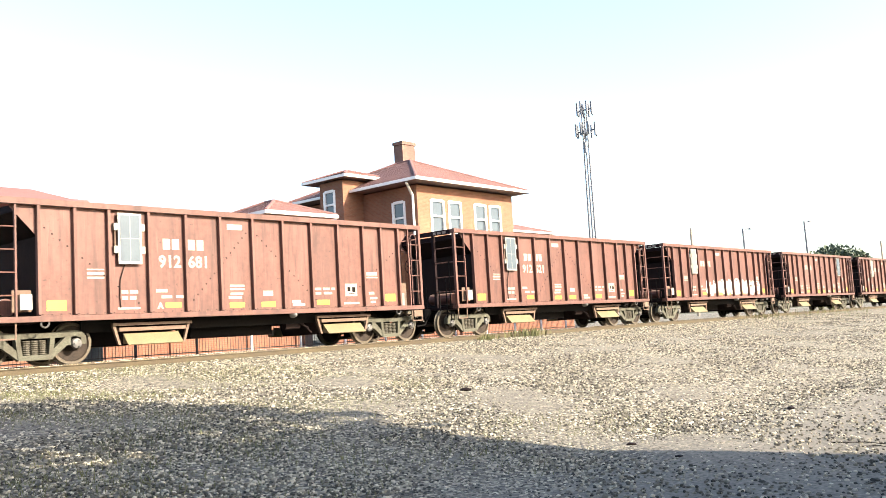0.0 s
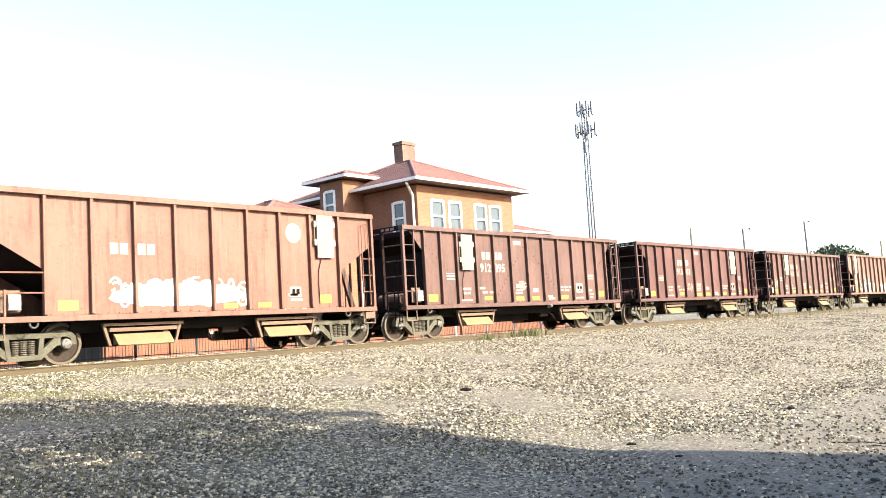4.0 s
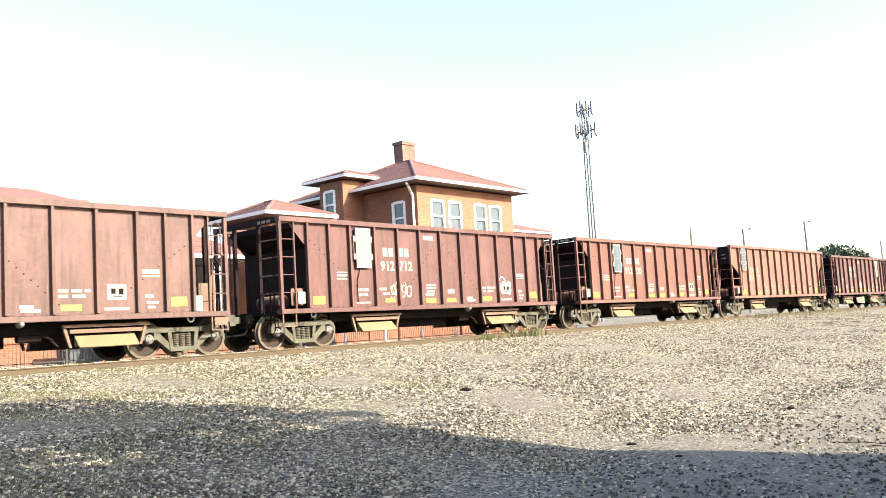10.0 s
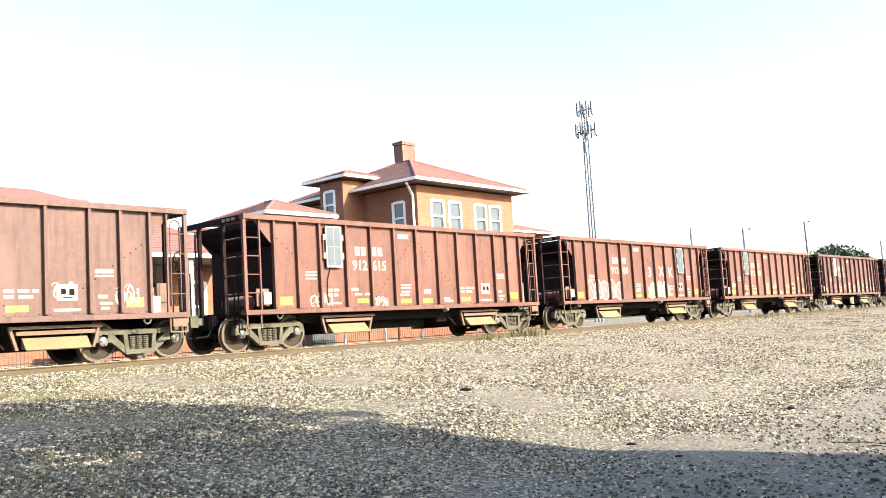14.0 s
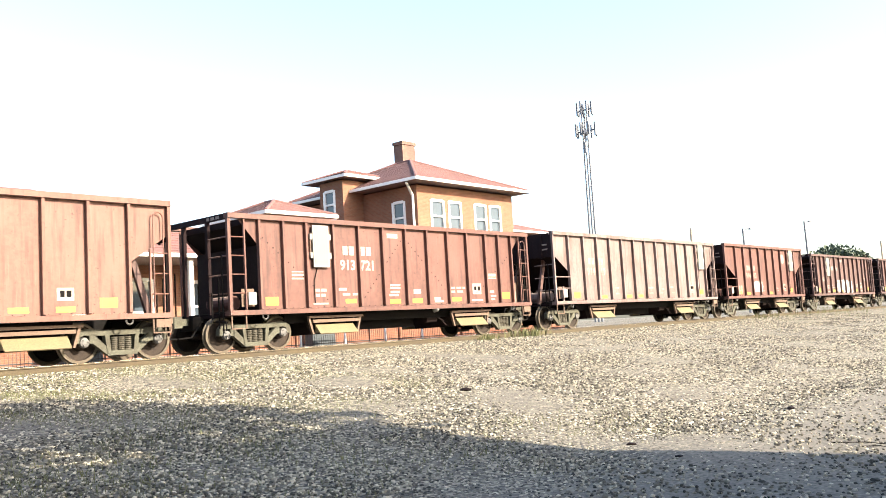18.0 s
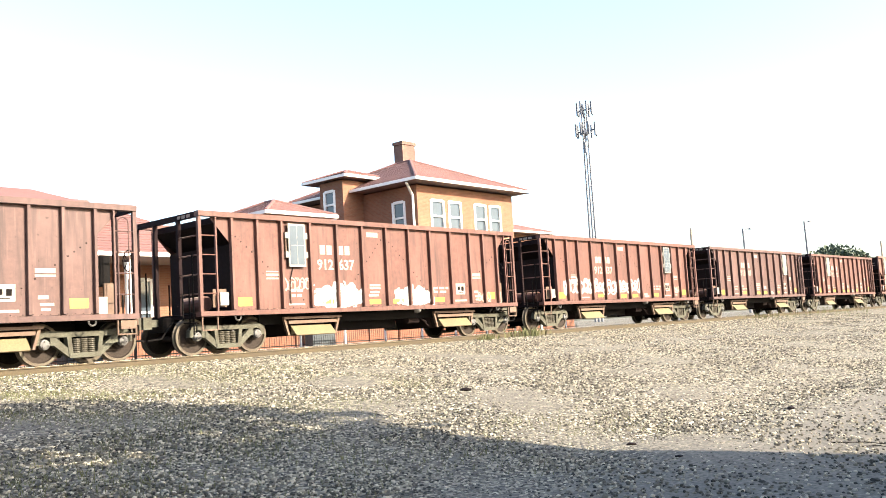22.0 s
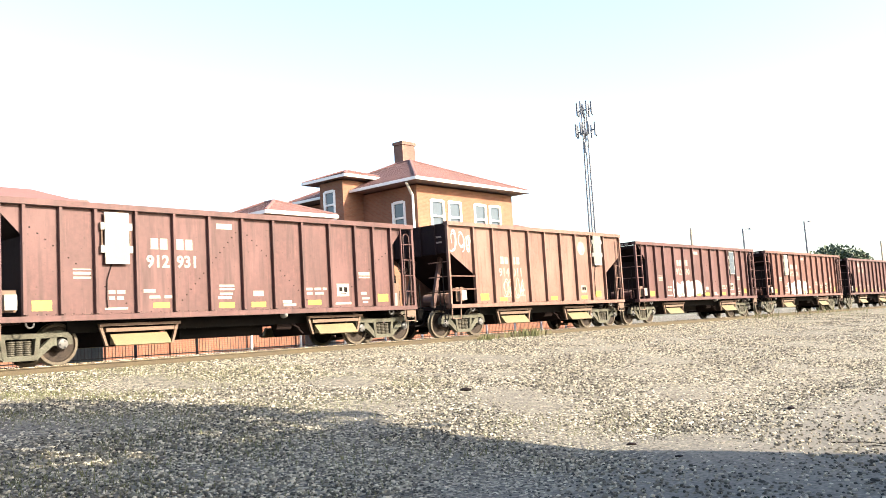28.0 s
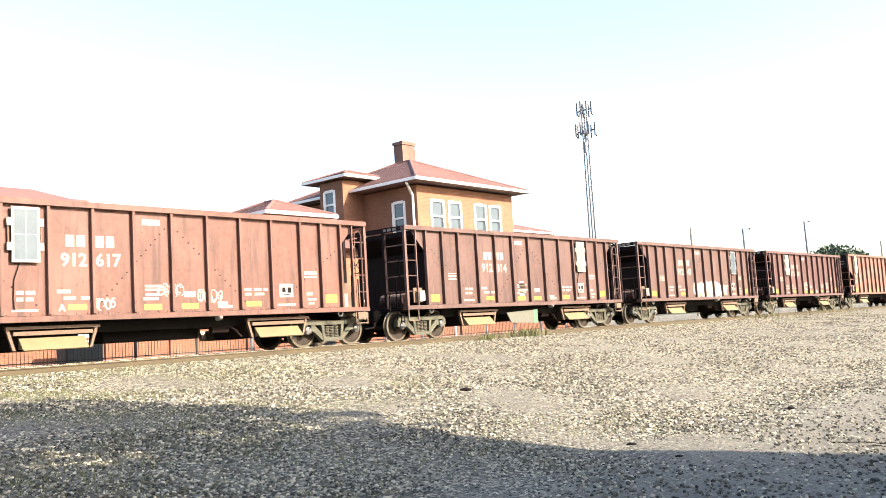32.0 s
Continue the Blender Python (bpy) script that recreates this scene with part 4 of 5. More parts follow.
# position in the train: kind, paint, number, bay of the solar panel (-1: none), white sky reflection on it, sprays
# sprays: x from the rear end, x to, z from, z to, fill, line
CARS = [
    (-3, "A", "red", "", 2, 1, ()), (-2, "A", "brick", "", 9, 0, ()),
    (-1, "A", "red", "", 2, 1, ((4.4, 11.2, 1.15, 1.95, "white", "pale"),)),
    (0, "A", "red", "912621", 2, 0, ()), (1, "A", "brick", "912681", 2, 0, ()),
    (2, "B", "tan", "914314", 0, 1, ((2.5, 6.4, 1.07, 2.05, "white", "black"), (7.4, 10.4, 1.07, 1.7, "white", "white"), (0.35, 0.95, 2.85, 3.5, "pale", "pale"), (1.15, 2.0, 1.5, 1.85, "pale", "pale"))),
    (3, "A", "brown", "913036", 2, 1, ((0.9, 1.7, 1.5, 2.1, "pale", "pale"), (11.0, 11.8, 2.72, 3.02, "pale", "white"), (11.0, 11.75, 1.5, 2.1, "pale", "white"))), (4, "A", "maroon", "913003", 9, 1, ((4.7, 5.4, 1.3, 1.75, "pale", "white"),)),
    (5, "A", "brown", "912895", 2, 1, ((6.0, 6.6, 1.5, 1.85, "white", "white"),)),
    (6, "C", "orange", "", 7, 1, ((2.8, 6.5, 1.2, 1.9, "white", "pale"),)), (7, "D", "orange", "914530", 1, 0, ()), (8, "D", "brick", "914563", 0, 1, ()),
    (9, "A", "brown", "913174", 2, 1, ((6.1, 6.7, 1.45, 1.9, "white", "white"),)), (10, "A", "maroon", "912774", 9, 1, ((6.0, 6.7, 1.4, 1.85, "white", "white"),)),
    (11, "B", "orange", "914277", 0, 0, ()), (12, "A", "brick", "912220", 2, 0, ()),
    (13, "A", "maroon", "912712", 2, 1, ((4.2, 5.1, 1.3, 1.8, "pale", "white"), (9.6, 10.2, 1.3, 2.0, "pale", "grey"))),
    (14, "A", "brown", "912936", 2, 1, ()), (15, "A", "maroon", "912915", 2, 1, ((4.6, 5.2, 1.3, 1.75, "maroon", "white"), (7.5, 8.3, 1.1, 2.0, "white", "white"), (10.6, 11.4, 1.2, 1.7, "white", "white"))),
    (16, "A", "brick", "912358", 2, 0, ((1.0, 1.8, 1.5, 1.75, "white", "white"), (6.95, 7.3, 1.3, 1.95, "white", "white"))),
    (17, "A", "red", "912400", 9, 0, ((1.9, 4.6, 1.05, 1.85, "white", "grey"), (7.0, 8.8, 1.05, 1.80, "green", "white"))),
    (18, "A", "red", "912615", 2, 0, ((2.2, 3.0, 1.1, 1.5, "white", "white"), (4.6, 5.2, 1.05, 1.35, "white", "white"))),
    (19, "A", "brown", "913135", 2, 1, ((6.3, 7.3, 1.15, 1.85, "maroon", "white"), (9.6, 10.2, 1.4, 1.8, "white", "white"), (11.0, 11.6, 1.2, 1.75, "white", "white"))),
    (20, "A", "brown", "", 2, 1, ((4.5, 8.0, 1.1, 1.95, "white", "white"),)), (21, "C", "brick", "914360", 7, 1, ((1.6, 2.2, 1.2, 1.7, "pale", "white"), (3.4, 4.9, 1.25, 1.9, "white", "white"), (7.6, 8.2, 1.3, 1.8, "pale", "pale"))),
    (22, "B", "cream", "914119", 11, 1, ()), (23, "A", "brick", "913721", 2, 1, ()), (24, "B", "orange", "914300", 0, 1, ((6.4, 7.6, 1.5, 1.9, "white", "pale"),)),
    (25, "A", "brick", "912742", 2, 1, ()), (26, "A", "brown", "913008", 9, 1, ()),
    (27, "A", "brick", "912437", 9, 0, ((1.5, 7.4, 1.3, 1.92, "pale", "white"), (10.4, 11.4, 1.3, 1.6, "white", "white"))),
    (28, "A", "brick", "912637", 2, 0, ((2.6, 3.5, 1.5, 1.9, "red", "white"), (3.6, 5.6, 1.05, 1.8, "white", "pale"), (6.8, 8.6, 1.05, 1.7, "white", "pale"), (10.8, 11.5, 1.1, 1.45, "white", "pale"))),
    (29, "A", "brown", "912794", 2, 1, ()), (30, "A", "brick", "912823", 2, 1, ()), (31, "A", "brown", "912827", 2, 1, ((6.0, 6.6, 1.4, 1.9, "white", "white"),)),
    (32, "D", "maroon", "914560", 9, 1, ()), (33, "A", "brick", "912304", 2, 1, ((3.3, 6.6, 1.05, 1.9, "white", "white"), (8.0, 8.7, 1.55, 1.85, "red", "white"), (9.3, 9.9, 1.55, 1.85, "red", "white"), (10.5, 11.6, 1.4, 1.75, "red", "white"))),
    (34, "A", "maroon", "912390", 9, 0, ((3.4, 6.8, 1.1, 1.9, "white", "pale"),)),
    (35, "C", "tan", "914011", 7, 1, ((0.1, 1.35, 2.75, 3.55, "brown", "white"), (2.9, 4.1, 1.15, 1.95, "white", "white"))),
    (36, "A", "maroon", "912931", 2, 1, ()), (37, "B", "orange", "914439", 0, 1, ()), (38, "A", "maroon", "913170", 2, 1, ((6.0, 6.7, 1.3, 1.8, "white", "white"),)),
    (39, "A", "brown", "912443", 9, 0, ((5.3, 9.0, 1.05, 1.85, "white", "white"),)), (40, "A", "brown", "912814", 9, 1, ((5.9, 6.6, 1.3, 1.85, "white", "white"),)),
    (41, "A", "brick", "912617", 2, 0, ((4.5, 5.1, 1.15, 1.45, "brick", "white"), (6.1, 6.9, 1.4, 1.75, "brick", "white"), (7.2, 7.9, 1.25, 1.6, "brick", "white"))),
]
LABELS = {"red": "oxide red", "brick": "brick red", "maroon": "dark maroon", "brown": "dusty brown", "orange": "faded orange", "tan": "rusty tan", "cream": "bleached cream"}
KIND_LABELS = {"A": "steel ballast hopper car with ladder ends", "B": "long high-sided steel hopper car", "C": "short high-sided hopper car", "D": "short hopper car with sloping ends"}
M_SPRAYS["red"], M_SPRAYS["maroon"], M_SPRAYS["brown"], M_SPRAYS["brick"] = PAINTS["red"], PAINTS["maroon"], PAINTS["brown"], PAINTS["brick"]

TRAIN = []     # car object, start of its rear corner in x, its half length


def repaint(car, old, paint_mat):
    for o in car.children_recursive:
        for s in o.material_slots:
            if s.material == old or s.material == PAINTS["red"]:
                s.link = "OBJECT"
                s.material = paint_mat


# small shifts of single kinds along the track
KIND_SHIFT = {"A": 0.0, "B": 0.05, "C": 0.0, "D": 0.0}
CAR_SHIFT = {21: -0.37, 22: -0.05}


def make_train():
    master = {}
    n = FIRST
    places = {}
    for k, kind, *_ in CARS:
        places[k] = kind
    pos = {0: FIRST}
    for k in range(1, CARS[-1][0] + 1):
        pos[k] = pos[k - 1] - KINDS[places[k]]["pitch"] / PITCH
    for k in range(-1, CARS[0][0] - 1, -1):
        pos[k] = pos[k + 1] + KINDS[places[k + 1]]["pitch"] / PITCH
    for kind in KINDS:
        master[kind] = make_car(kind, PAINTS["brick"])
    used = set()
    for k, kind, paint_name, number, bay, white, sprays in CARS:
        if kind in used:
            car = copy_thing(master[kind], Matrix.Identity(4))
        else:
            car = master[kind]
        TRAIN.append([car, kind, k, paint_name, number, bay, white, sprays, PITCH * pos[k] + X_SHIFT + KIND_SHIFT[kind] + CAR_SHIFT.get(k, 0.0)])
        if kind not in used:
            used.add(kind)
    for car, kind, k, paint_name, number, bay, white, sprays, x in TRAIN:
        repaint(car, PAINTS["brick"], PAINTS[paint_name])
        tagged(car, LABELS[paint_name] + " " + KIND_LABELS[kind] + (" and graffiti" if sprays else ""), "hopper car", "cars of the passing train")
        car["half"] = KINDS[kind]["length"] / 2
        add_marks(car, kind, number, k + 50)
        if bay >= 0:
            add_solar(car, kind, bay, white, k in (11, 27))
        if k in (1, 10, 16, 26, 31, 41):
            rb = rib_places(KINDS[kind])
            part("stencil_letter", text_mesh("C" if k in (10, 26) else "A", 0.20, M_WHITE), None, car, m=pose((rb[3] + rb[4]) / 2 - 0.26 - car["half"], -1.402, 1.165))
        if k == 17:
            # three sprayed letters, one to a bay
            for txt, xx, zz in (("3", 6.95, 2.02), ("X", 7.95, 2.06), ("K", 8.85, 2.02)):
                part("sprayed_letter", text_mesh(txt, 0.62, M_SPRAYS["white"]), None, car, m=pose(xx - car["half"], -1.402, zz))
        if k in (10, 15, 31, 40):
            bm = prism(B(), [(-1.25 if k in (10, 40) else -0.25, 0.72), (0.34, 0.785), (0.34, 0.315), (-1.0 if k in (10, 40) else -0.15, 0.36)], -1.31, -1.28)
            chute = part("center_chute", bm, M_PALE, car, "pale grey steel sheet")
            part("side_plate", prism(B(), [(0.345, 0.785), (0.62, 0.80), (0.62, 0.30), (0.345, 0.315)], -1.31, -1.28), M_GREEN, chute, "pale green end plate")
        for i, (a, b, c, d, fill, line) in enumerate(sprays):
            if fill == line == "white" and b - a < 0.75 and 5.8 < a < 6.4:
                bm = B()
                for j in range(6):
                    w = 0.30 + 0.22 * ((j * 7 + k) % 5) / 5
                    flat(bm, a - car["half"], a - car["half"] + w, c + j * (d - c) / 6, c + (j + 0.6) * (d - c) / 6)
                part("data_stencil", bm, M_WHITE, car)
            else:
                add_graffiti(car, a, b, c, d, k * 7 + i + 3, fill, line)


make_train()

# ---- depot ----
def brick_material(name, c1, c2, mortar):
    m = bpy.data.materials.new(name)
    m.use_nodes = True
    nt = m.node_tree
    b = nt.nodes["Principled BSDF"]
    b.inputs["Roughness"].default_value = 0.88
    co = nt.nodes.new("ShaderNodeTexCoord")
    sp = nt.nodes.new("ShaderNodeSeparateXYZ")
    nt.links.new(co.outputs["Object"], sp.inputs[0])
    ad = nt.nodes.new("ShaderNodeMath")
    nt.links.new(sp.outputs[0], ad.inputs[0])
    nt.links.new(sp.outputs[1], ad.inputs[1])
    cb = nt.nodes.new("ShaderNodeCombineXYZ")
    nt.links.new(ad.outputs[0], cb.inputs[0])
    nt.links.new(sp.outputs[2], cb.inputs[1])
    br = nt.nodes.new("ShaderNodeTexBrick")
    br.inputs["Scale"].default_value = 1.0
    br.inputs["Brick Width"].default_value, br.inputs["Row Height"].default_value, br.inputs["Mortar Size"].default_value = 0.22, 0.075, 0.008
    br.inputs["Color1"].default_value, br.inputs["Color2"].default_value, br.inputs["Mortar"].default_value = (*c1, 1), (*c2, 1), (*mortar, 1)
    nt.links.new(cb.outputs[0], br.inputs["Vector"])
    st = nt.nodes.new("ShaderNodeTexNoise")
    st.inputs["Scale"].default_value, st.inputs["Detail"].default_value = 0.8, 6
    nt.links.new(co.outputs["Object"], st.inputs["Vector"])
    rm = nt.nodes.new("ShaderNodeValToRGB")
    rm.color_ramp.elements[0].position, rm.color_ramp.elements[1].position = 0.3, 0.75
    rm.color_ramp.elements[0].color, rm.color_ramp.elements[1].color = (0.75, 0.75, 0.75, 1), (1.15, 1.12, 1.1, 1)
    nt.links.new(st.outputs[0], rm.inputs[0])
    mx = nt.nodes.new("ShaderNodeMix")
    mx.data_type, mx.blend_type = "RGBA", "MULTIPLY"
    mx.inputs["Factor"].default_value = 1.0
    nt.links.new(br.outputs["Color"], mx.inputs["A"])
    nt.links.new(rm.outputs[0], mx.inputs["B"])
    nt.links.new(mx.outputs["Result"], b.inputs["Base Color"])
    bp = nt.nodes.new("ShaderNodeBump")
    bp.inputs["Strength"].default_value, bp.inputs["Distance"].default_value = 0.5, 0.008
    bp.invert = True
    nt.links.new(br.outputs["Fac"], bp.inputs["Height"])
    nt.links.new(bp.outputs[0], b.inputs["Normal"])
    return m


M_DEPOT = brick_material("depot_brick", (0.195, 0.086, 0.048), (0.160, 0.066, 0.036), (0.175, 0.105, 0.068))
M_CHIMNEY = brick_material("chimney_brick", (0.150, 0.082, 0.062), (0.120, 0.062, 0.050), (0.14, 0.09, 0.072))
M_GARDEN = brick_material("low_wall_brick", (0.19, 0.072, 0.037), (0.15, 0.054, 0.029), (0.18, 0.10, 0.07))


def wall_x(x0, x1, y0, y1, z0, z1, holes):
    """A wall along x with openings (x0, x1, z0, z1) that go through it."""
    bm = B()
    xs = sorted({x0, x1, *[h[0] for h in holes], *[h[1] for h in holes]})
    zs = sorted({z0, z1, *[h[2] for h in holes], *[h[3] for h in holes]})
    for a, b in zip(xs, xs[1:]):
        for c, d in zip(zs, zs[1:]):
            cx, cz = (a + b) / 2, (c + d) / 2
            if not any(h[0] < cx < h[1] and h[2] < cz < h[3] for h in holes):
                box(bm, a, b, y0, y1, c, d)
    bmesh.ops.remove_doubles(bm, verts=bm.verts, dist=0.0005)
    return bm


def wall_y(y0, y1, x0, x1, z0, z1, holes):
    bm = wall_x(y0, y1, x0, x1, z0, z1, holes)
    for v in bm.verts:
        v.co = (v.co.y, v.co.x, v.co.z)
    return bm


def window(parent, along, a0, a1, z0, z1, face, out=-1, blind=True):
    """A sash window in an opening of a wall along x or y; face: the wall's outer plane, out: the side it looks to."""
    def bx(a, b, c, d, n0, n1):
        lo, hi = sorted((face - out * n0, face - out * n1))
        return box(B(), a, b, lo, hi, c, d) if along == "x" else box(B(), lo, hi, a, b, c, d)
    def bxj(bm, a, b, c, d, n0, n1):
        lo, hi = sorted((face - out * n0, face - out * n1))
        return box(bm, a, b, lo, hi, c, d) if along == "x" else box(bm, lo, hi, a, b, c, d)
    fr = B()
    t = 0.10
    for q in ((a0 - 0.06, a0 + t, z0, z1), (a1 - t, a1 + 0.06, z0, z1), (a0 + t, a1 - t, z1 - t, z1 + 0.05), (a0 + t, a1 - t, (z0 + z1) / 2 - 0.05, (z0 + z1) / 2 + 0.05)):
        bxj(fr, *q, -0.03, 0.12)
    w = part("window", fr, M_TRIM, parent, "white wooden sash window")
    part("sill", bx(a0 - 0.12, a1 + 0.12, z0 - 0.10, z0, -0.10, 0.12), M_TRIM, w)
    mid = (z0 + z1) / 2
    part("pane", bx(a0 + t, a1 - t, z0, mid - 0.05, 0.08, 0.09), M_GLASS, w)
    part("pane", bx(a0 + t, a1 - t, mid + 0.05, z1 - t, 0.05, 0.06), M_GLASS, w)
    if blind:
        part("blind", bx(a0 + t, a1 - t, mid - 0.3, z1 - t, 0.16, 0.17), M_TRIM, w, "pale window blind")


def hip_roof(bm, x0, x1, y0, y1, z, rise):
    """Hip roof over a rectangle, eaves at z; its ridge lies along the longer side."""
    w, d = x1 - x0, y1 - y0
    b = [bm.verts.new(p) for p in ((x0, y0, z), (x1, y0, z), (x1, y1, z), (x0, y1, z))]
    if w > d + 0.02:
        r = d / 2
        t = [bm.verts.new((x0 + r, (y0 + y1) / 2, z + rise)), bm.verts.new((x1 - r, (y0 + y1) / 2, z + rise))]
        f = [(b[0], b[1], t[1], t[0]), (b[1], b[2], t[1]), (b[2], b[3], t[0], t[1]), (b[3], b[0], t[0])]
    else:
        r = w / 2
        t = [bm.verts.new(((x0 + x1) / 2, y0 + r, z + rise)), bm.verts.new(((x0 + x1) / 2, y1 - r + 0.02, z + rise))]
        f = [(b[0], b[1], t[0]), (b[1], b[2], t[1], t[0]), (b[2], b[3], t[1]), (b[3], b[0], t[0], t[1])]
    for q in f:
        bm.faces.new(q)
    bm.faces.new(b[::-1])
    return bm


def roof_tiles(bm, a, b, c, d, n):
    """Tile courses on the slope a-b (eaves) to d-c (top): slim steps across it."""
    a, b, c, d = Vector(a), Vector(b), Vector(c), Vector(d)
    nrm = (b - a).cross(d - a).normalized()
    if nrm.z < 0:
        nrm = -nrm
    for i in range(n):
        s0, s1 = i / n, (i + 0.92) / n
        q = [a.lerp(d, s0) + nrm * 0.022, b.lerp(c, s0) + nrm * 0.022, b.lerp(c, s1) + nrm * 0.010, a.lerp(d, s1) + nrm * 0.010]
        v = [bm.verts.new(p) for p in q] + [bm.verts.new(a.lerp(d, s0)), bm.verts.new(b.lerp(c, s0))]
        bm.faces.new(v[:4])
        bm.faces.new((v[4], v[5], v[1], v[0]))
    return bm


def tiled_hip(parent, x0, x1, y0, y1, z, rise, courses=28):
    roof = part("roof", hip_roof(B(), x0, x1, y0, y1, z, rise), M_ROOF, parent, "red tiled hipped roof")
    w, d = x1 - x0, y1 - y0
    if w > d + 0.02:
        r = d / 2
        t0, t1 = (x0 + r, (y0 + y1) / 2, z + rise), (x1 - r, (y0 + y1) / 2, z + rise)
        sides = [((x0, y0, z), (x1, y0, z), t1, t0), ((x0, y1, z), (x0, y0, z), t0, t0)]
        hips = [((x0, y0, z), t0), ((x1, y0, z), t1), (t0, t1), ((x0, y1, z), t0)]
    else:
        r = w / 2
        t0, t1 = ((x0 + x1) / 2, y0 + r, z + rise), ((x0 + x1) / 2, y1 - r, z + rise)
        sides = [((x0, y0, z), (x1, y0, z), t0, t0), ((x0, y1, z), (x0, y0, z), t0, t1)]
        hips = [((x0, y0, z), t0), ((x1, y0, z), t0), (t0, t1), ((x0, y1, z), t1)]
    bm = B()
    for s in sides:
        roof_tiles(bm, *s, courses)
    tagged(part("roof_tiling", bm, M_ROOF, roof), kind="stuff")
    for a, b in hips:
        part("ridge_cap", rod(B(), a, b, 0.09, 8), M_ROOF, roof)
    return roof


def eaves(parent, x0, x1, y0, y1, z, h=0.14):
    """White fascia boards round a roof and the dark soffit under it."""
    for a in ((x0, x1, y0 - 0.05, y0), (x0, x1, y1, y1 + 0.05), (x0 - 0.05, x0, y0 - 0.05, y1 + 0.05), (x1, x1 + 0.05, y0 - 0.05, y1 + 0.05)):
        part("fascia", box(B(), *a, z - h, z + 0.02), M_TRIM, parent, "white fascia board")
    part("soffit", box(B(), x0 + 0.02, x1 - 0.02, y0 + 0.02, y1 - 0.02, z - h + 0.02, z - h + 0.06), M_SOFFIT, parent)


def make_depot():
    depot = tagged(new("depot_building"), "two-storey orange brick depot with red hipped roof", "building")
    x0, x1, y0, y1 = 34.72, 43.33, 32.0, 41.6
    win = [(35.80, 36.90, 5.65, 7.45), (37.30, 38.38, 5.65, 7.45), (39.60, 40.68, 5.65, 7.45), (41.02, 42.08, 5.65, 7.45)]
    low = [(35.9, 37.1, 1.0, 3.2), (39.6, 42.2, -0.16, 3.0)]
    part("wall", wall_x(x0, x1, y0, y0 + 0.35, -0.2, 8.2, win + low), M_DEPOT, depot)
    lw = [(32.95, 33.88, 5.6, 7.42)]
    part("wall", wall_y(y0 + 0.35, y1, x0, x0 + 0.35, -0.2, 8.2, lw), M_DEPOT, depot)
    part("wall", wall_x(x0, x1, y1, y1 + 0.35, -0.2, 8.2, []), M_DEPOT, depot)
    part("wall", wall_y(y0 + 0.35, y1, x1 - 0.35, x1, -0.2, 8.2, []), M_DEPOT, depot)
    part("floor", box(B(), x0 + 0.36, x1 - 0.36, y0 + 0.36, y1 - 0.01, 4.2, 4.4), M_SOFFIT, depot)
    for a in win:
        window(depot, "x", *a, y0)
    window(depot, "x", *low[0], y0)
    part("door", box(B(), 39.6, 42.2, y0 + 0.12, y0 + 0.18, -0.16, 3.0), M_SOFFIT, depot, "dark wooden double door")
    window(depot, "y", *lw[0], x0)
    tiled_hip(depot, 33.75, 43.95, 31.1, 42.4, 8.42, 2.25)
    eaves(depot, 33.75, 43.95, 31.1, 42.4, 8.42)
    # downspout at the corner
    bm = B()
    p = [(33.85, 31.9, 8.2), (34.1, 32.05, 8.1), (34.66, 32.25, 7.6), (34.66, 32.25, 0.0)]
    for a, b in zip(p, p[1:]):
        rod(bm, a, b, 0.075, 8)
    part("downspout", bm, M_TRIM, depot, "white downspout")
    # chimney
    ch = part("chimney", box(B(), 39.6, 40.75, 37.5, 38.25, 9.9, 12.05), M_CHIMNEY, depot, "weathered brick chimney")
    part("chimney_cap", box(B(), 39.54, 40.81, 37.44, 38.31, 12.05, 12.25), M_CHIMNEY, ch)
    # stair tower on the west wall
    tx0, tx1, ty0, ty1 = 33.2, 36.2, 36.25, 38.2
    tw = part("tower_wall", wall_y(ty0, ty1, tx0, tx0 + 0.3, -0.2, 9.0, [(36.95, 37.85, 6.9, 8.5)]), M_DEPOT, depot)
    part("tower_wall", wall_x(tx0 + 0.3, tx1, ty0, ty0 + 0.3, -0.2, 9.0, []), M_DEPOT, depot)
    part("tower_wall", wall_x(tx0 + 0.3, tx1, ty1 - 0.3, ty1, -0.2, 9.0, []), M_DEPOT, depot)
    window(depot, "y", 36.95, 37.85, 6.9, 8.5, tx0)
    tiled_hip(depot, 32.85, 36.6, 35.65, 39.3, 9.22, 0.62, 10)
    eaves(depot, 32.85, 36.6, 35.65, 39.3, 9.22)

    # corner pavilion
    pav = tagged(new("depot_pavilion"), "single-storey brick pavilion with red hipped roof", "building")
    part("wall", wall_x(24.6, 27.2, 31.9, 32.2, -0.2, 5.75, [(25.3, 26.5, 0.9, 3.0)]), M_DEPOT, pav)
    part("wall", wall_y(32.2, 35.5, 24.6, 24.9, -0.2, 5.75, []), M_DEPOT, pav)
    part("wall", wall_y(32.2, 35.5, 26.9, 27.2, -0.2, 5.75, []), M_DEPOT, pav)
    window(pav, "x", 25.3, 26.5, 0.9, 3.0, 31.9)
    tiled_hip(pav, 23.76, 27.97, 31.0, 35.9, 5.97, 0.85, 14)
    eaves(pav, 23.76, 27.97, 31.0, 35.9, 5.97)
    link = tagged(new("depot_link"), "low brick link between the depot's blocks", "building")
    part("wall", wall_x(27.21, 34.71, 33.2, 33.5, -0.2, 4.6, [(28.6, 29.8, 0.9, 3.0), (31.4, 32.6, 0.9, 3.0)]), M_DEPOT, link)
    window(link, "x", 28.6, 29.8, 0.9, 3.0, 33.2)
    window(link, "x", 31.4, 32.6, 0.9, 3.0, 33.2)
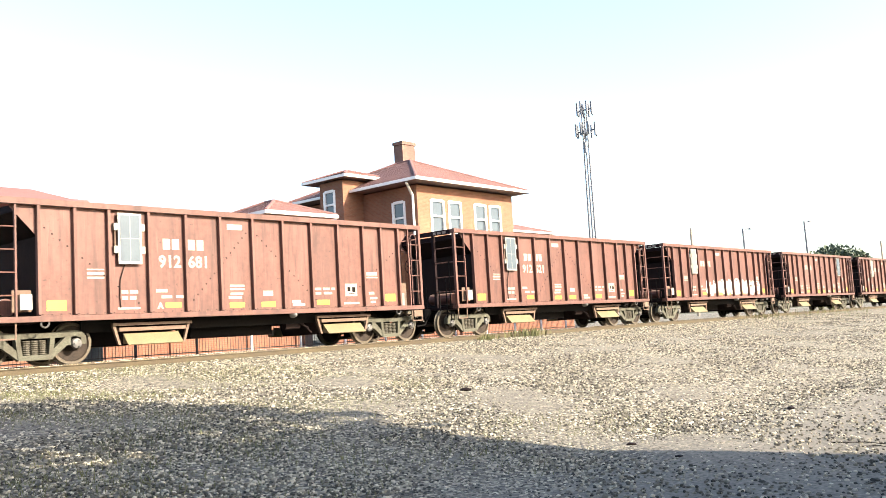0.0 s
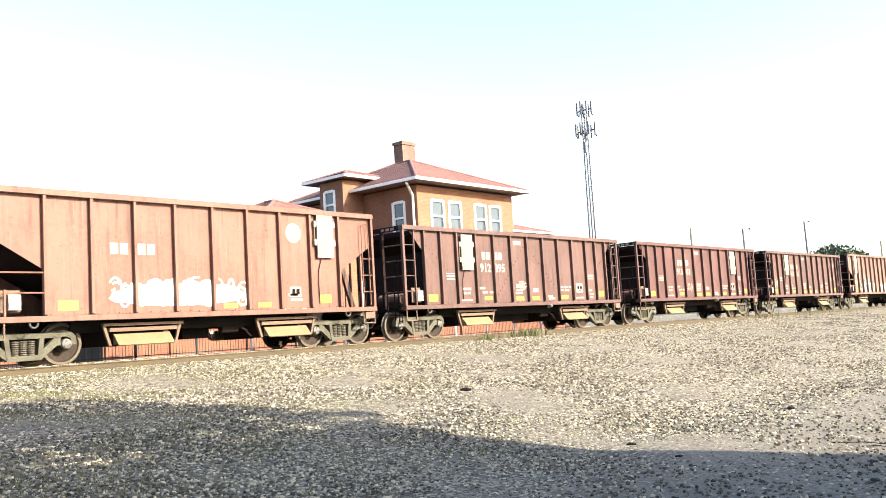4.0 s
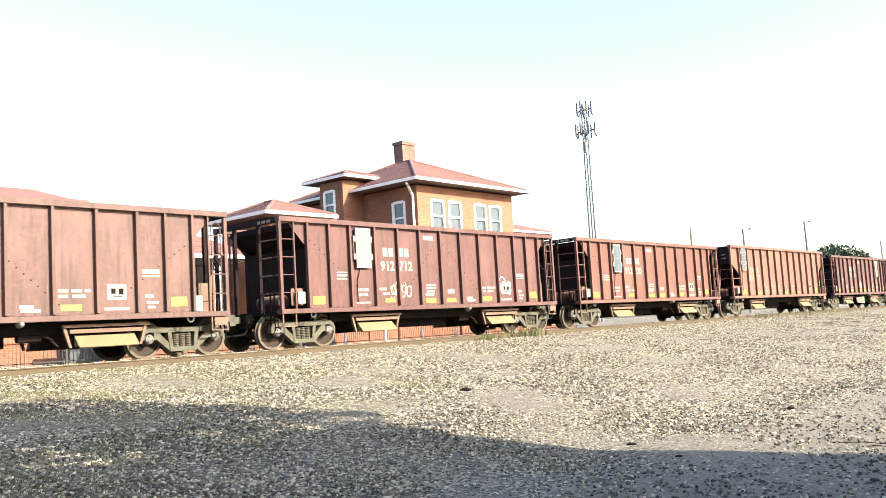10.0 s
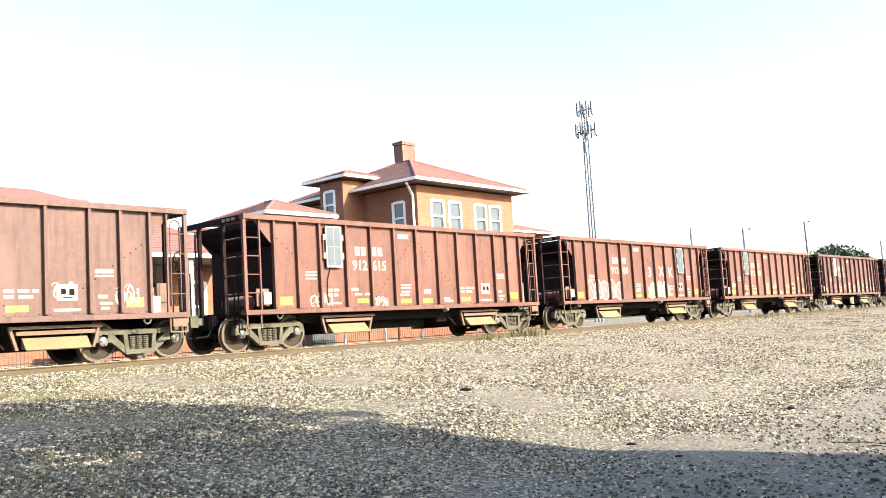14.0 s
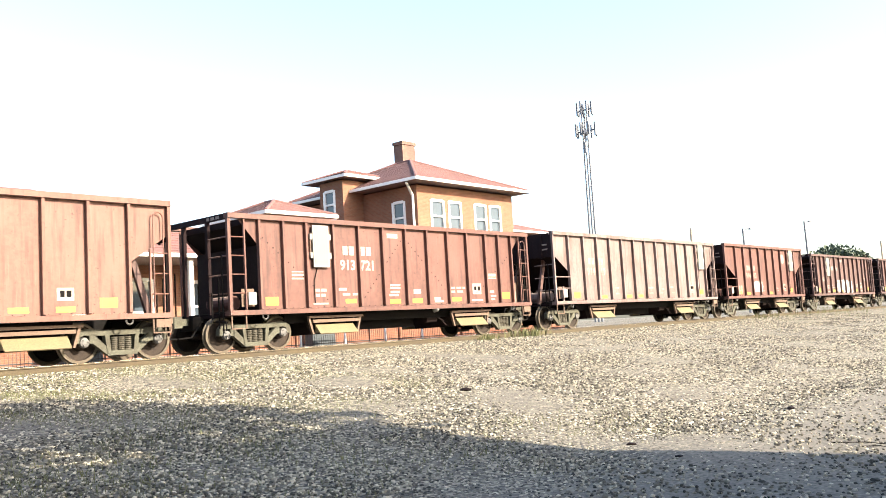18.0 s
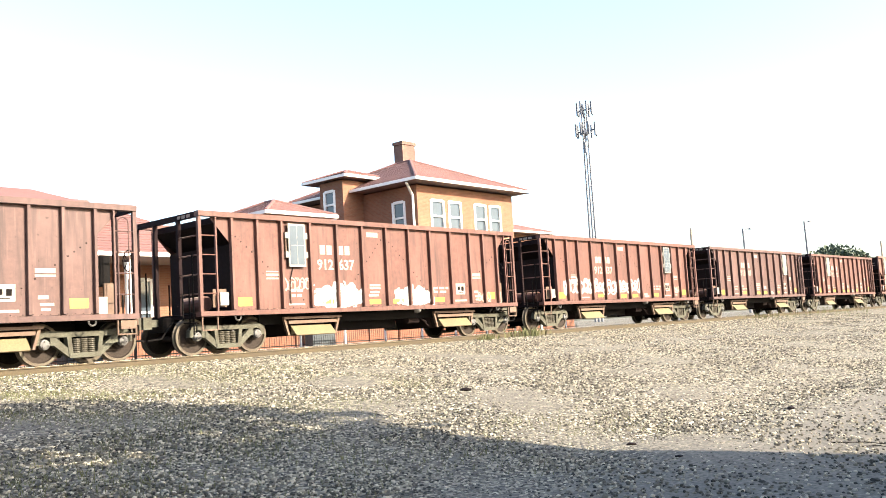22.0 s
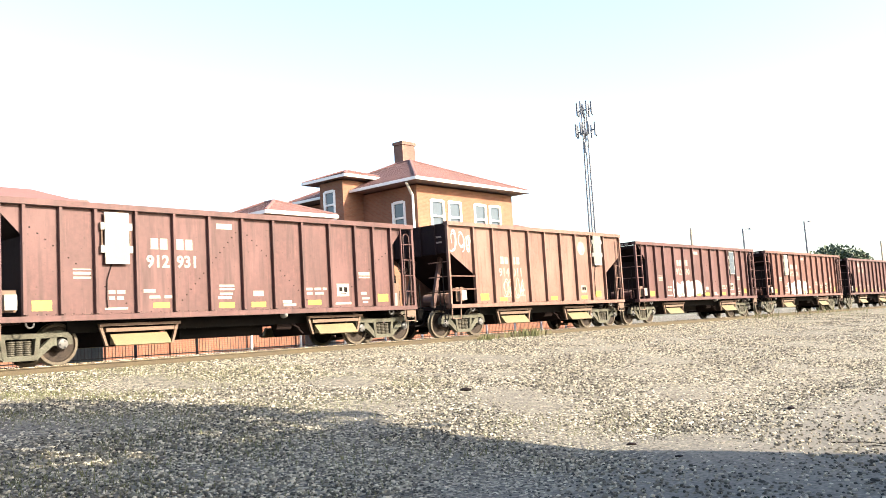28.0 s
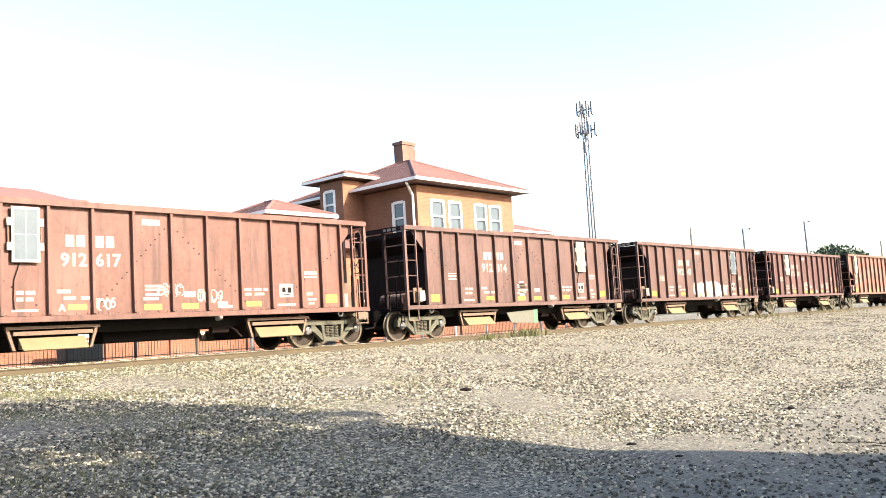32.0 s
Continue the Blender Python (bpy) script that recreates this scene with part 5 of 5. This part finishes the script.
    part("roof", hip_roof(B(), 27.21, 34.0, 32.4, 40.0, 4.6, 1.2), M_ROOF, link, "red tiled roof")

    # long platform wing with deep eaves
    wing = tagged(new("depot_wing"), "long brick depot wing with deep white eaves", "building")
    doors = [(14.21, 15.15, 0.3, 3.28), (16.3, 17.6, 0.4, 3.33), (19.43, 20.48, 0.3, 3.23), (22.15, 23.19, 0.82, 3.12), (10.24, 11.49, 0.82, 3.12), (5.75, 7.0, 0.82, 3.12)]
    part("wall", wall_x(-12, 23.7, 35.0, 35.35, -0.2, 3.85, doors), M_DEPOT, wing)
    part("wall", wall_y(35.36, 41.5, 23.3, 23.65, -0.2, 3.85, []), M_DEPOT, wing)
    part("wall", wall_y(35.36, 41.5, -12, -11.65, -0.2, 3.85, []), M_DEPOT, wing)
    part("wall", wall_x(-12, 23.65, 41.5, 41.85, -0.2, 3.85, []), M_DEPOT, wing)
    for i, d in enumerate(doors):
        if i == 1:
            continue
        window(wing, "x", *d, 35.0)
    # arched white door
    fr = B()
    ax0, ax1, az0, _ = doors[1]
    am, ar = (ax0 + ax1) / 2, (ax1 - ax0) / 2
    pts = [(ax0, az0), (ax1, az0), (ax1, 2.7)] + [(am + ar * math.cos(math.pi * j / 10), 2.7 + ar * math.sin(math.pi * j / 10)) for j in range(1, 10)] + [(ax0, 2.7)]
    prism(fr, pts, 34.92, 34.99)
    arch = part("arched_door", fr, M_TRIM, wing, "white arched door")
    for xx in (am - 0.34, am, am + 0.34):
        part("glazing_bar", box(B(), xx - 0.02, xx + 0.02, 34.90, 34.92, az0 + 0.1, 3.1), M_LOUVER, arch)
    part("glazing_bar", box(B(), ax0 + 0.05, ax1 - 0.05, 34.90, 34.92, 1.95, 1.99), M_LOUVER, arch)
    roof = part("roof", hip_roof(B(), -14, 23.7, 31.5, 41.9, 3.98, 2.78), M_ROOF, wing, "red tiled roof")
    bm = roof_tiles(B(), (-8.8, 31.5, 3.98), (23.7, 31.5, 3.98), (18.5, 36.7, 6.76), (-8.8, 36.7, 6.76), 20)
    tagged(part("roof_tiling", bm, M_ROOF, roof), kind="stuff")
    part("ridge_cap", rod(B(), (-8.8, 36.7, 6.76), (18.5, 36.7, 6.76), 0.09, 8), M_ROOF, roof)
    part("cross_roof", hip_roof(B(), 12.0, 18.6, 34.0, 39.2, 6.0, 1.12), M_ROOF, wing, "red tiled cross roof")
    eaves(wing, -14, 23.7, 31.5, 41.9, 3.98)
    for x in (4.0, 7.0, 10.0, 13.0, 17.6, 20.4):
        post = part("porch_post", box(B(), x - 0.09, x + 0.09, 31.75, 31.93, 1.1, 3.74), M_TRIM, wing, "white porch post")
        part("pier", box(B(), x - 0.28, x + 0.28, 31.55, 32.1, -0.2, 1.1), M_DEPOT, post, "brick pier")


make_depot()


def make_far_house():
    ob = tagged(new("far_house"), "distant house with a red hipped roof", "house")
    part("wall", wall_x(59.0, 64.4, 44.4, 44.8, -0.2, 8.0, []), M_DEPOT, ob)
    part("wall", wall_y(44.8, 49, 59.0, 59.4, -0.2, 8.0, []), M_DEPOT, ob)
    tiled_hip(ob, 58.3, 65.1, 43.4, 50.2, 8.15, 1.15, 6)
    eaves(ob, 58.3, 65.1, 43.4, 50.2, 8.15)


make_far_house()

# ---- building behind the camera that shades the yard ----
def make_shade_building():
    ob = tagged(new("brick_building"), "plain tall brick building beside the gravel yard", "building")
    def storey(name, x0, x1, z0, z1, material):
        part(name, box(B(), x0, x1, -9.0, -3.0, z0, z1), material, ob)
    storey("wall", 5.2, 11.0, -1.2, 4.8, M_DEPOT)
    storey("roof", 5.2, 11.1, 4.8, 5.12, M_CONC)


make_shade_building()


# ---- fence, low walls and platform things behind the track ----
def make_fence():
    f = tagged(new("iron_fence"), "black iron picket fence along the platform", "fence")
    y = 26.6
    picket = mesh_of("picket", box(B(), -0.006, 0.006, -0.006, 0.006, -0.14, 0.95), M_IRON)
    for i in range(290):
        part("picket", picket, None, f, m=pose(8.0 + i * 0.115, y, 0))
    for x in range(15):
        part("post", box(B(), 8.0 + x * 2.3 - 0.035, 8.0 + x * 2.3 + 0.035, y - 0.035, y + 0.035, -0.18, 1.1), M_IRON if x < 5 else M_TRIM, f)
    for z in (-0.02, 0.88):
        part("fence_rail", box(B(), 8.0, 41.4, y - 0.02, y + 0.02, z, z + 0.035), M_IRON, f)


def make_low_wall():
    w = tagged(new("planter_wall"), "low orange brick planter wall with pale caps", "wall")
    for x0, x1, zt, low in ((11.0, 15.2, 0.62, 0), (15.3, 17.6, 1.02, 0), (17.9, 21.0, 1.05, 1), (21.3, 23.5, 1.0, 0), (25.6, 27.6, 1.12, 1), (27.7, 29.5, 1.08, 1), (30.0, 34.0, 0.95, 1), (34.2, 41.0, 0.95, 0), (41.2, 44.6, 0.75, 0)):
        seg = part("wall_section", box(B(), x0, x1, 28.9, 29.2, -0.2, zt), M_GARDEN, w)
        part("cap_stone", box(B(), x0 - 0.04, x1 + 0.04, 28.84, 29.26, zt, zt + 0.08), M_GARDEN, seg)
        if low:
            part("ledge_board", box(B(), x0 + 0.3, x1 - 0.35, 28.70, 28.896, 0.62, 0.72), M_CONC, seg, "pale ledge board")
    for x in (15.25, 17.75, 21.15, 23.6, 25.5, 29.75):
        part("pier", box(B(), x - 0.22, x + 0.22, 28.8, 29.3, -0.2, 1.15), M_GARDEN, w)


def make_unit(x, y, w, h, label):
    u = tagged(new("utility_cabinet"), label, "cabinet")
    part("body", box(B(), x, x + w, y, y + 0.5, -0.18, h), M_LOUVER, u)
    for i in range(7):
        part("slat", box(B(), x + 0.06, x + w - 0.06, y - 0.02, y, 0.0 + i * (h / 8), 0.05 + i * (h / 8)), M_LOUVER, u)
    part("top", box(B(), x - 0.03, x + w + 0.03, y - 0.03, y + 0.53, h, h + 0.05), M_CONC, u)


make_fence()
make_low_wall()
make_unit(23.75, 28.2, 1.25, 0.82, "grey louvred metal cabinet behind the fence")
make_unit(12.9, 27.4, 1.3, 0.55, "low grey louvred metal cabinet behind the fence")

slab = B()
box(slab, -14, 46, 27.6, 33.3, -0.19, -0.10)
tagged(new("platform_slab", mesh_of("platform_slab", slab, M_CONC)), "pale concrete depot platform", "platform", kind="structure")


# ---- distance: mast, poles, trees ----
def make_mast():
    x, y = 131.8, 80.0
    m = tagged(new("cell_mast"), "tall grey steel mast with phone antennas", "mast")
    for dx in (-0.42, 0.42):
        part("leg", rod(B(), (x + dx * 1.25, y, -0.2), (x + dx * 0.9, y, 36.5), 0.22, 8, 0.14), M_GALV, m)
    part("leg", rod(B(), (x, y + 1.0, -0.2), (x, y + 0.7, 36.5), 0.22, 8, 0.14), M_GALV, m)
    for i in range(24):
        z = 1.0 + i * 1.45
        s = 1 if i % 2 else -1
        part("brace", rod(B(), (x - s * 0.6, y, z), (x + s * 0.6, y, z + 1.4), 0.06, 5), M_GALV, m)
    for lvl, rad in ((37.2, 1.35), (33.4, 1.8)):
        ring = part("antenna_frame", rod(B(), (x - rad, y, lvl), (x + rad, y, lvl), 0.12, 6), M_GALV, m)
        part("antenna_frame", rod(B(), (x, y - rad, lvl), (x, y + rad, lvl), 0.12, 6), M_GALV, m)
        for j in range(8):
            a = 2 * math.pi * j / 8
            px, py = x + rad * math.cos(a), y + rad * math.sin(a)
            part("antenna", box(B(), px - 0.2, px + 0.2, py - 0.12, py + 0.12, lvl - 1.0, lvl + 1.3), M_GALV, m, "grey panel antenna")
    part("dish", rod(B(), (x - 2.0, y - 0.8, 32.6), (x - 1.8, y - 1.2, 32.6), 0.55, 14), M_GALV, m)
    part("antenna", box(B(), x - 1.2, x - 0.8, y - 0.3, y, 29.4, 31.2), M_GALV, m)


make_mast()


def make_lamp(x, y, h, lean, arm, name, label):
    p = tagged(new(name), label, "pole")
    top = Vector((x - lean, y, h))
    part("pole", rod(B(), (x, y, -0.3), top, 0.26, 8, 0.18), M_POLE if not arm else M_GALV, p)
    if arm:
        part("arm", rod(B(), top + Vector((0, 0, -0.3)), top + Vector((arm, -0.2, 0.1)), 0.07, 6), M_GALV, p)
        part("lamp_head", box(B(), top.x + arm - 0.2, top.x + arm + 0.9, y - 0.45, y + 0.05, h - 0.05, h + 0.2), M_GALV, p)


make_lamp(127.5, 60, 13.5, 0.2, 0, "utility_pole", "thin wooden pole beyond the train")
make_lamp(147.8, 60, 14.4, 0.2, 2.2, "street_lamp", "grey street lamp beyond the train")
make_lamp(179.5, 60, 17.3, 1.0, 2.0, "street_lamp", "leaning grey street lamp beyond the train")
make_lamp(231.5, 60, 15.2, 0.2, 0, "utility_pole", "thin wooden pole beyond the train")


def make_tree(x, y, h, spread, n, seed, label):
    rng = random.Random(seed)
    t = tagged(new("tree"), label, "tree")
    part("trunk", rod(B(), (x, y, -0.3), (x + 0.3, y, h * 0.55), spread * 0.06, 8, spread * 0.035), M_POLE, t)
    for i in range(6):
        a = i * 1.05
        part("limb", rod(B(), (x + 0.2, y, h * (0.35 + 0.03 * i)), (x + math.cos(a) * spread * 0.7, y + math.sin(a) * spread * 0.5, h * 0.78), spread * 0.025, 6, spread * 0.008), M_POLE, t)
    verts, faces = [], []
    for i in range(n):
        a, r = rng.uniform(0, 2 * math.pi), math.sqrt(rng.random())
        lump = 0.8 + 0.25 * math.sin(3 * a + seed) + 0.12 * math.sin(7 * a)
        px, py = x + spread * r * lump * math.cos(a), y + spread * 0.7 * r * lump * math.sin(a)
        pz = h * (0.42 + 0.58 * math.sqrt(max(0, 1 - r * r)) * rng.uniform(0.35, 1.0) * (0.85 + 0.15 * math.sin(px * 1.3)))
        s = min(0.22, spread * rng.uniform(0.03, 0.075)) if spread < 5 else rng.uniform(0.2, 0.5)
        u = Vector((rng.gauss(0, 1), rng.gauss(0, 1), rng.gauss(0, 1))).normalized()
        v = u.orthogonal().normalized()
        c = Vector((px, py, pz))
        k = len(verts)
        verts += [tuple(c + u * s), tuple(c + v * s * 0.6), tuple(c - u * s), tuple(c - v * s * 0.6)]
        faces.append((k, k + 1, k + 2, k + 3))
    me = bpy.data.meshes.new("crown")
    me.from_pydata(verts, [], faces)
    me.materials.append(M_LEAF)
    part("crown", me, None, t)


make_tree(194.0, 60.0, 13.3, 12.5, 15000, 5, "dark green tree rising behind the train")
make_tree(150.5, 60.5, 11.8, 1.2, 300, 8, "slim dark tree beyond the train")
make_tree(8.3, -1.6, 9.3, 3.0, 3000, 21, "leafy tree beside the brick building")
make_tree(225.0, 75.0, 9.0, 7.0, 6000, 11, "dark green tree rising behind the train")


# ---- loose stones and weeds ----
def scatter_stones():
    rng = np.random.default_rng(4)
    phi = (1 + 5 ** 0.5) / 2
    ico = np.array([(-1, phi, 0), (1, phi, 0), (-1, -phi, 0), (1, -phi, 0), (0, -1, phi), (0, 1, phi), (0, -1, -phi), (0, 1, -phi), (phi, 0, -1), (phi, 0, 1), (-phi, 0, -1), (-phi, 0, 1)]) / 1.9
    tri = [(0, 11, 5), (0, 5, 1), (0, 1, 7), (0, 7, 10), (0, 10, 11), (1, 5, 9), (5, 11, 4), (11, 10, 2), (10, 7, 6), (7, 1, 8), (3, 9, 4), (3, 4, 2), (3, 2, 6), (3, 6, 8), (3, 8, 9), (4, 9, 5), (2, 4, 11), (6, 2, 10), (8, 6, 7), (9, 8, 1)]
    tri = np.array(tri)
    pts = []
    while len(pts) < 112000:
        # directions within the picture, more stones nearby
        a = rng.uniform(math.atan2(0.22, 1), math.atan2(2.6, 1))
        d = 4.0 + 56.0 * rng.random() ** 1.9
        x, y = d * math.cos(a), d * math.sin(a)
        if y < 19.1 and rng.random() > 0.72 * bare(x, y):
            pts.append((x, y, d))
    n = len(pts)
    P = np.array([(x, y, ground_z(x, y)) for x, y, d in pts])
    D = np.array([d for _, _, d in pts])
    size = rng.uniform(0.008, 0.019, n) * (1 + D / 45)
    big = rng.random(n) < 0.02
    size[big] *= 1.7
    ang = rng.uniform(0, 2 * math.pi, n)
    sc = rng.uniform(0.65, 1.25, (n, 3)) * size[:, None]
    sc[:, 2] *= 0.7
    base = ico[None] * sc[:, None, :] * rng.uniform(0.8, 1.2, (n, 12, 1))
    c, s = np.cos(ang)[:, None], np.sin(ang)[:, None]
    X = base[..., 0] * c - base[..., 1] * s
    Y = base[..., 0] * s + base[..., 1] * c
    V = np.stack([X, Y, base[..., 2]], -1) + P[:, None, :] + np.array([0, 0, 0.005])
    F = (tri[None] + (np.arange(n) * 12)[:, None, None]).reshape(-1, 3)
    V = V.reshape(-1, 3)
    me = bpy.data.meshes.new("gravel")
    me.vertices.add(len(V))
    me.vertices.foreach_set("co", V.astype(np.float32).ravel())
    me.loops.add(F.size)
    me.loops.foreach_set("vertex_index", F.astype(np.int32).ravel())
    me.polygons.add(len(F))
    me.polygons.foreach_set("loop_start", np.arange(0, F.size, 3, dtype=np.int32))
    me.update(calc_edges=True)
    me.shade_flat()
    me.materials.append(M_STONES)
    tagged(new("gravel", me), "loose pale and grey crushed stones on the yard", "gravel", kind="stuff")


def stone_material():
    m = bpy.data.materials.new("crushed_stone")
    m.use_nodes = True
    nt = m.node_tree
    b = nt.nodes["Principled BSDF"]
    b.inputs["Roughness"].default_value = 0.9
    geo = nt.nodes.new("ShaderNodeNewGeometry")
    r = nt.nodes.new("ShaderNodeValToRGB")
    e = r.color_ramp.elements
    e[0].position, e[0].color = 0.0, (0.012, 0.011, 0.008, 1)
    e[1].position, e[1].color = 1.0, (0.4240, 0.3869, 0.2968, 1)
    e.new(0.5).color = (0.0933, 0.0848, 0.0636, 1)
    nt.links.new(geo.outputs["Random Per Island"], r.inputs[0])
    nt.links.new(r.outputs[0], b.inputs["Base Color"])
    return m


M_STONES = stone_material()
scatter_stones()


def make_weeds(x, y, n, spread, h, seed, label):
    rng = random.Random(seed)
    verts, faces = [], []
    for i in range(n):
        px, py = x + rng.gauss(0, spread), y + rng.gauss(0, spread * 0.4)
        z = ground_z(px, py)
        a = rng.uniform(0, 6.28)
        hh = h * rng.uniform(0.4, 1.0)
        dx, dy = math.cos(a) * 0.012, math.sin(a) * 0.012
        lx, ly = rng.gauss(0, 0.25) * hh, rng.gauss(0, 0.25) * hh
        k = len(verts)
        verts += [(px - dx, py - dy, z), (px + dx, py + dy, z), (px + dx + lx * 0.5, py + dy + ly * 0.5, z + hh * 0.6), (px + lx, py + ly, z + hh), (px - dx + lx * 0.5, py - dy + ly * 0.5, z + hh * 0.6)]
        faces.append((k, k + 1, k + 2, k + 3, k + 4))
    me = bpy.data.meshes.new("weed_clump")
    me.from_pydata(verts, [], faces)
    me.materials.append(M_WEED)
    tagged(new("weed_clump", me), label, "weeds", kind="stuff")


def make_low_growth():
    """Short dry grass between the stones, thinning out to the right of the yard."""
    rng = random.Random(31)
    verts, faces = [], []
    while len(faces) < 15000:
        px, py = rng.uniform(1.5, 13.0), rng.uniform(5.0, 18.7)
        near = noise.noise(Vector((px * 0.55, py * 0.55, 3.0))) + 0.25
        if rng.random() > near * max(0.0, 1.25 - 0.085 * (px + 0.35 * max(0.0, 15 - py))):
            continue
        z, a, hh = ground_z(px, py), rng.uniform(0, 6.28), rng.uniform(0.03, 0.10)
        dx, dy, lx, ly = math.cos(a) * 0.006, math.sin(a) * 0.006, rng.gauss(0, 0.5) * hh, rng.gauss(0, 0.5) * hh
        k = len(verts)
        verts += [(px - dx, py - dy, z - 0.01), (px + dx, py + dy, z - 0.01), (px + lx, py + ly, z + hh)]
        faces.append((k, k + 1, k + 2))
    me = bpy.data.meshes.new("grass")
    me.from_pydata(verts, [], faces)
    me.materials.append(M_WEED)
    tagged(new("grass", me), "sparse dry green grass between the stones", "grass", kind="stuff")


make_low_growth()
make_weeds(25.7, 18.6, 150, 0.5, 0.38, 2, "green and straw weeds by the rail")
make_weeds(47.0, 18.3, 70, 1.6, 0.4, 6, "green weeds along the rail")
make_weeds(57.0, 18.3, 100, 3.0, 0.5, 7, "green weeds along the rail")
make_weeds(23.2, 18.5, 90, 0.3, 0.25, 3, "green and straw weeds by the rail")


# ---- a few single stones and twigs on the yard ----
def make_stone(x, y, r, seed):
    rng = random.Random(seed)
    bm = B()
    bmesh.ops.create_icosphere(bm, subdivisions=2, radius=r)
    for v in bm.verts:
        v.co *= rng.uniform(0.82, 1.12)
        v.co.x *= 1.4
        v.co.z *= 0.55
    ob = new("stone", mesh_of("stone", bm, M_DARKIN))
    ob.matrix_world = pose(x, y, ground_z(x, y) + r * 0.3, 0, 0, seed * 40)
    tagged(ob, "dark loose stone lying on the gravel", "stone")


def make_twig(x0, y0, x1, y1, r):
    a, b = Vector((x0, y0, ground_z(x0, y0) + r)), Vector((x1, y1, ground_z(x1, y1) + r * 2.2))
    m = a.lerp(b, 0.55) + Vector((0.02, 0.03, 0.012))
    bm = rod(B(), a, m, r, 6, r * 0.8)
    rod(bm, m, b, r * 0.8, 6, r * 0.4)
    rod(bm, m, m + Vector((0.12, 0.04, 0.03)), r * 0.5, 5, r * 0.25)
    tagged(new("twig", mesh_of("twig", bm, M_DARKIN)), "dry dark twig lying on the gravel", "twig")


make_stone(11.47, 9.70, 0.07, 3)
make_stone(13.18, 4.88, 0.055, 5)
make_stone(9.2, 5.3, 0.05, 7)
make_stone(8.6, 4.4, 0.04, 9)
make_twig(10.05, 3.3, 10.0, 2.65, 0.007)
make_twig(9.86, 2.95, 9.78, 2.55, 0.006)


# ---- movement ----
# small unevenness of the train's running, in metres, at given seconds
DRIFT = [
    (0, 0), (1, -0.27), (2, -0.1), (3, -0.2), (6, -0.69), (7, -0.65), (8, -0.82), (9, -0.8), (10, 0.04), (11, -0.1), (12, -0.14), (13, -0.29), (14, -0.4),
    (17, -0.26), (18, -1.07), (19, -0.37), (20, -0.45), (21, -0.62), (22, 0.08), (23, -0.07), (24, -0.23), (25, -0.3), (28, -0.1), (29, -0.29), (30, -0.54), (31, -0.7), (32, -0.13),
]


def run(t):
    """Metres that the train has gone by t seconds."""
    d = 0.0
    for (t0, d0), (t1, d1) in zip(DRIFT, DRIFT[1:]):
        if t0 <= t <= t1:
            d = d0 + (d1 - d0) * (t - t0) / (t1 - t0)
    return SPEED * PITCH * t + d


def motions():
    times = sorted({round(t, 3) for t, _ in DRIFT} | {0.0, 32.0})
    for car, kind, k, paint_name, number, bay, white, sprays, x in TRAIN:
        h = KINDS[kind]["length"] / 2
        walk(car, [(t, pose(x + h + run(t), TRACK_Y, 0)) for t in times])
        wheels = [o for o in car.children if o.name.startswith("wheelset")]
        for w in wheels:
            p = w.matrix_basis.translation.copy()
            # turn while the car is within sight
            t_in = max(0.0, (-12 - x) / (SPEED * PITCH))
            t_out = min(32.0, (70 - x) / (SPEED * PITCH))
            rows = []
            if t_out > t_in:
                f0, f1 = math.ceil(t_in * FPS), math.floor(t_out * FPS)
                ts = [f / FPS for f in range(f0, f1 + 1)]
                if ts and ts[0] > 0:
                    rows.append((0.0, pose(p.x, p.y, p.z, 0, math.degrees(run(ts[0]) / WHEEL_R) % 360, 0)))
                rows += [(t, pose(p.x, p.y, p.z, 0, math.degrees(run(t) / WHEEL_R) % 360, 0)) for t in ts]
                if rows and rows[-1][0] < 32.0:
                    rows.append((32.0, rows[-1][1]))
            if len(rows) < 2:
                rows = [(0.0, pose(p.x, p.y, p.z)), (32.0, pose(p.x, p.y, p.z))]
            walk(w, rows)


motions()
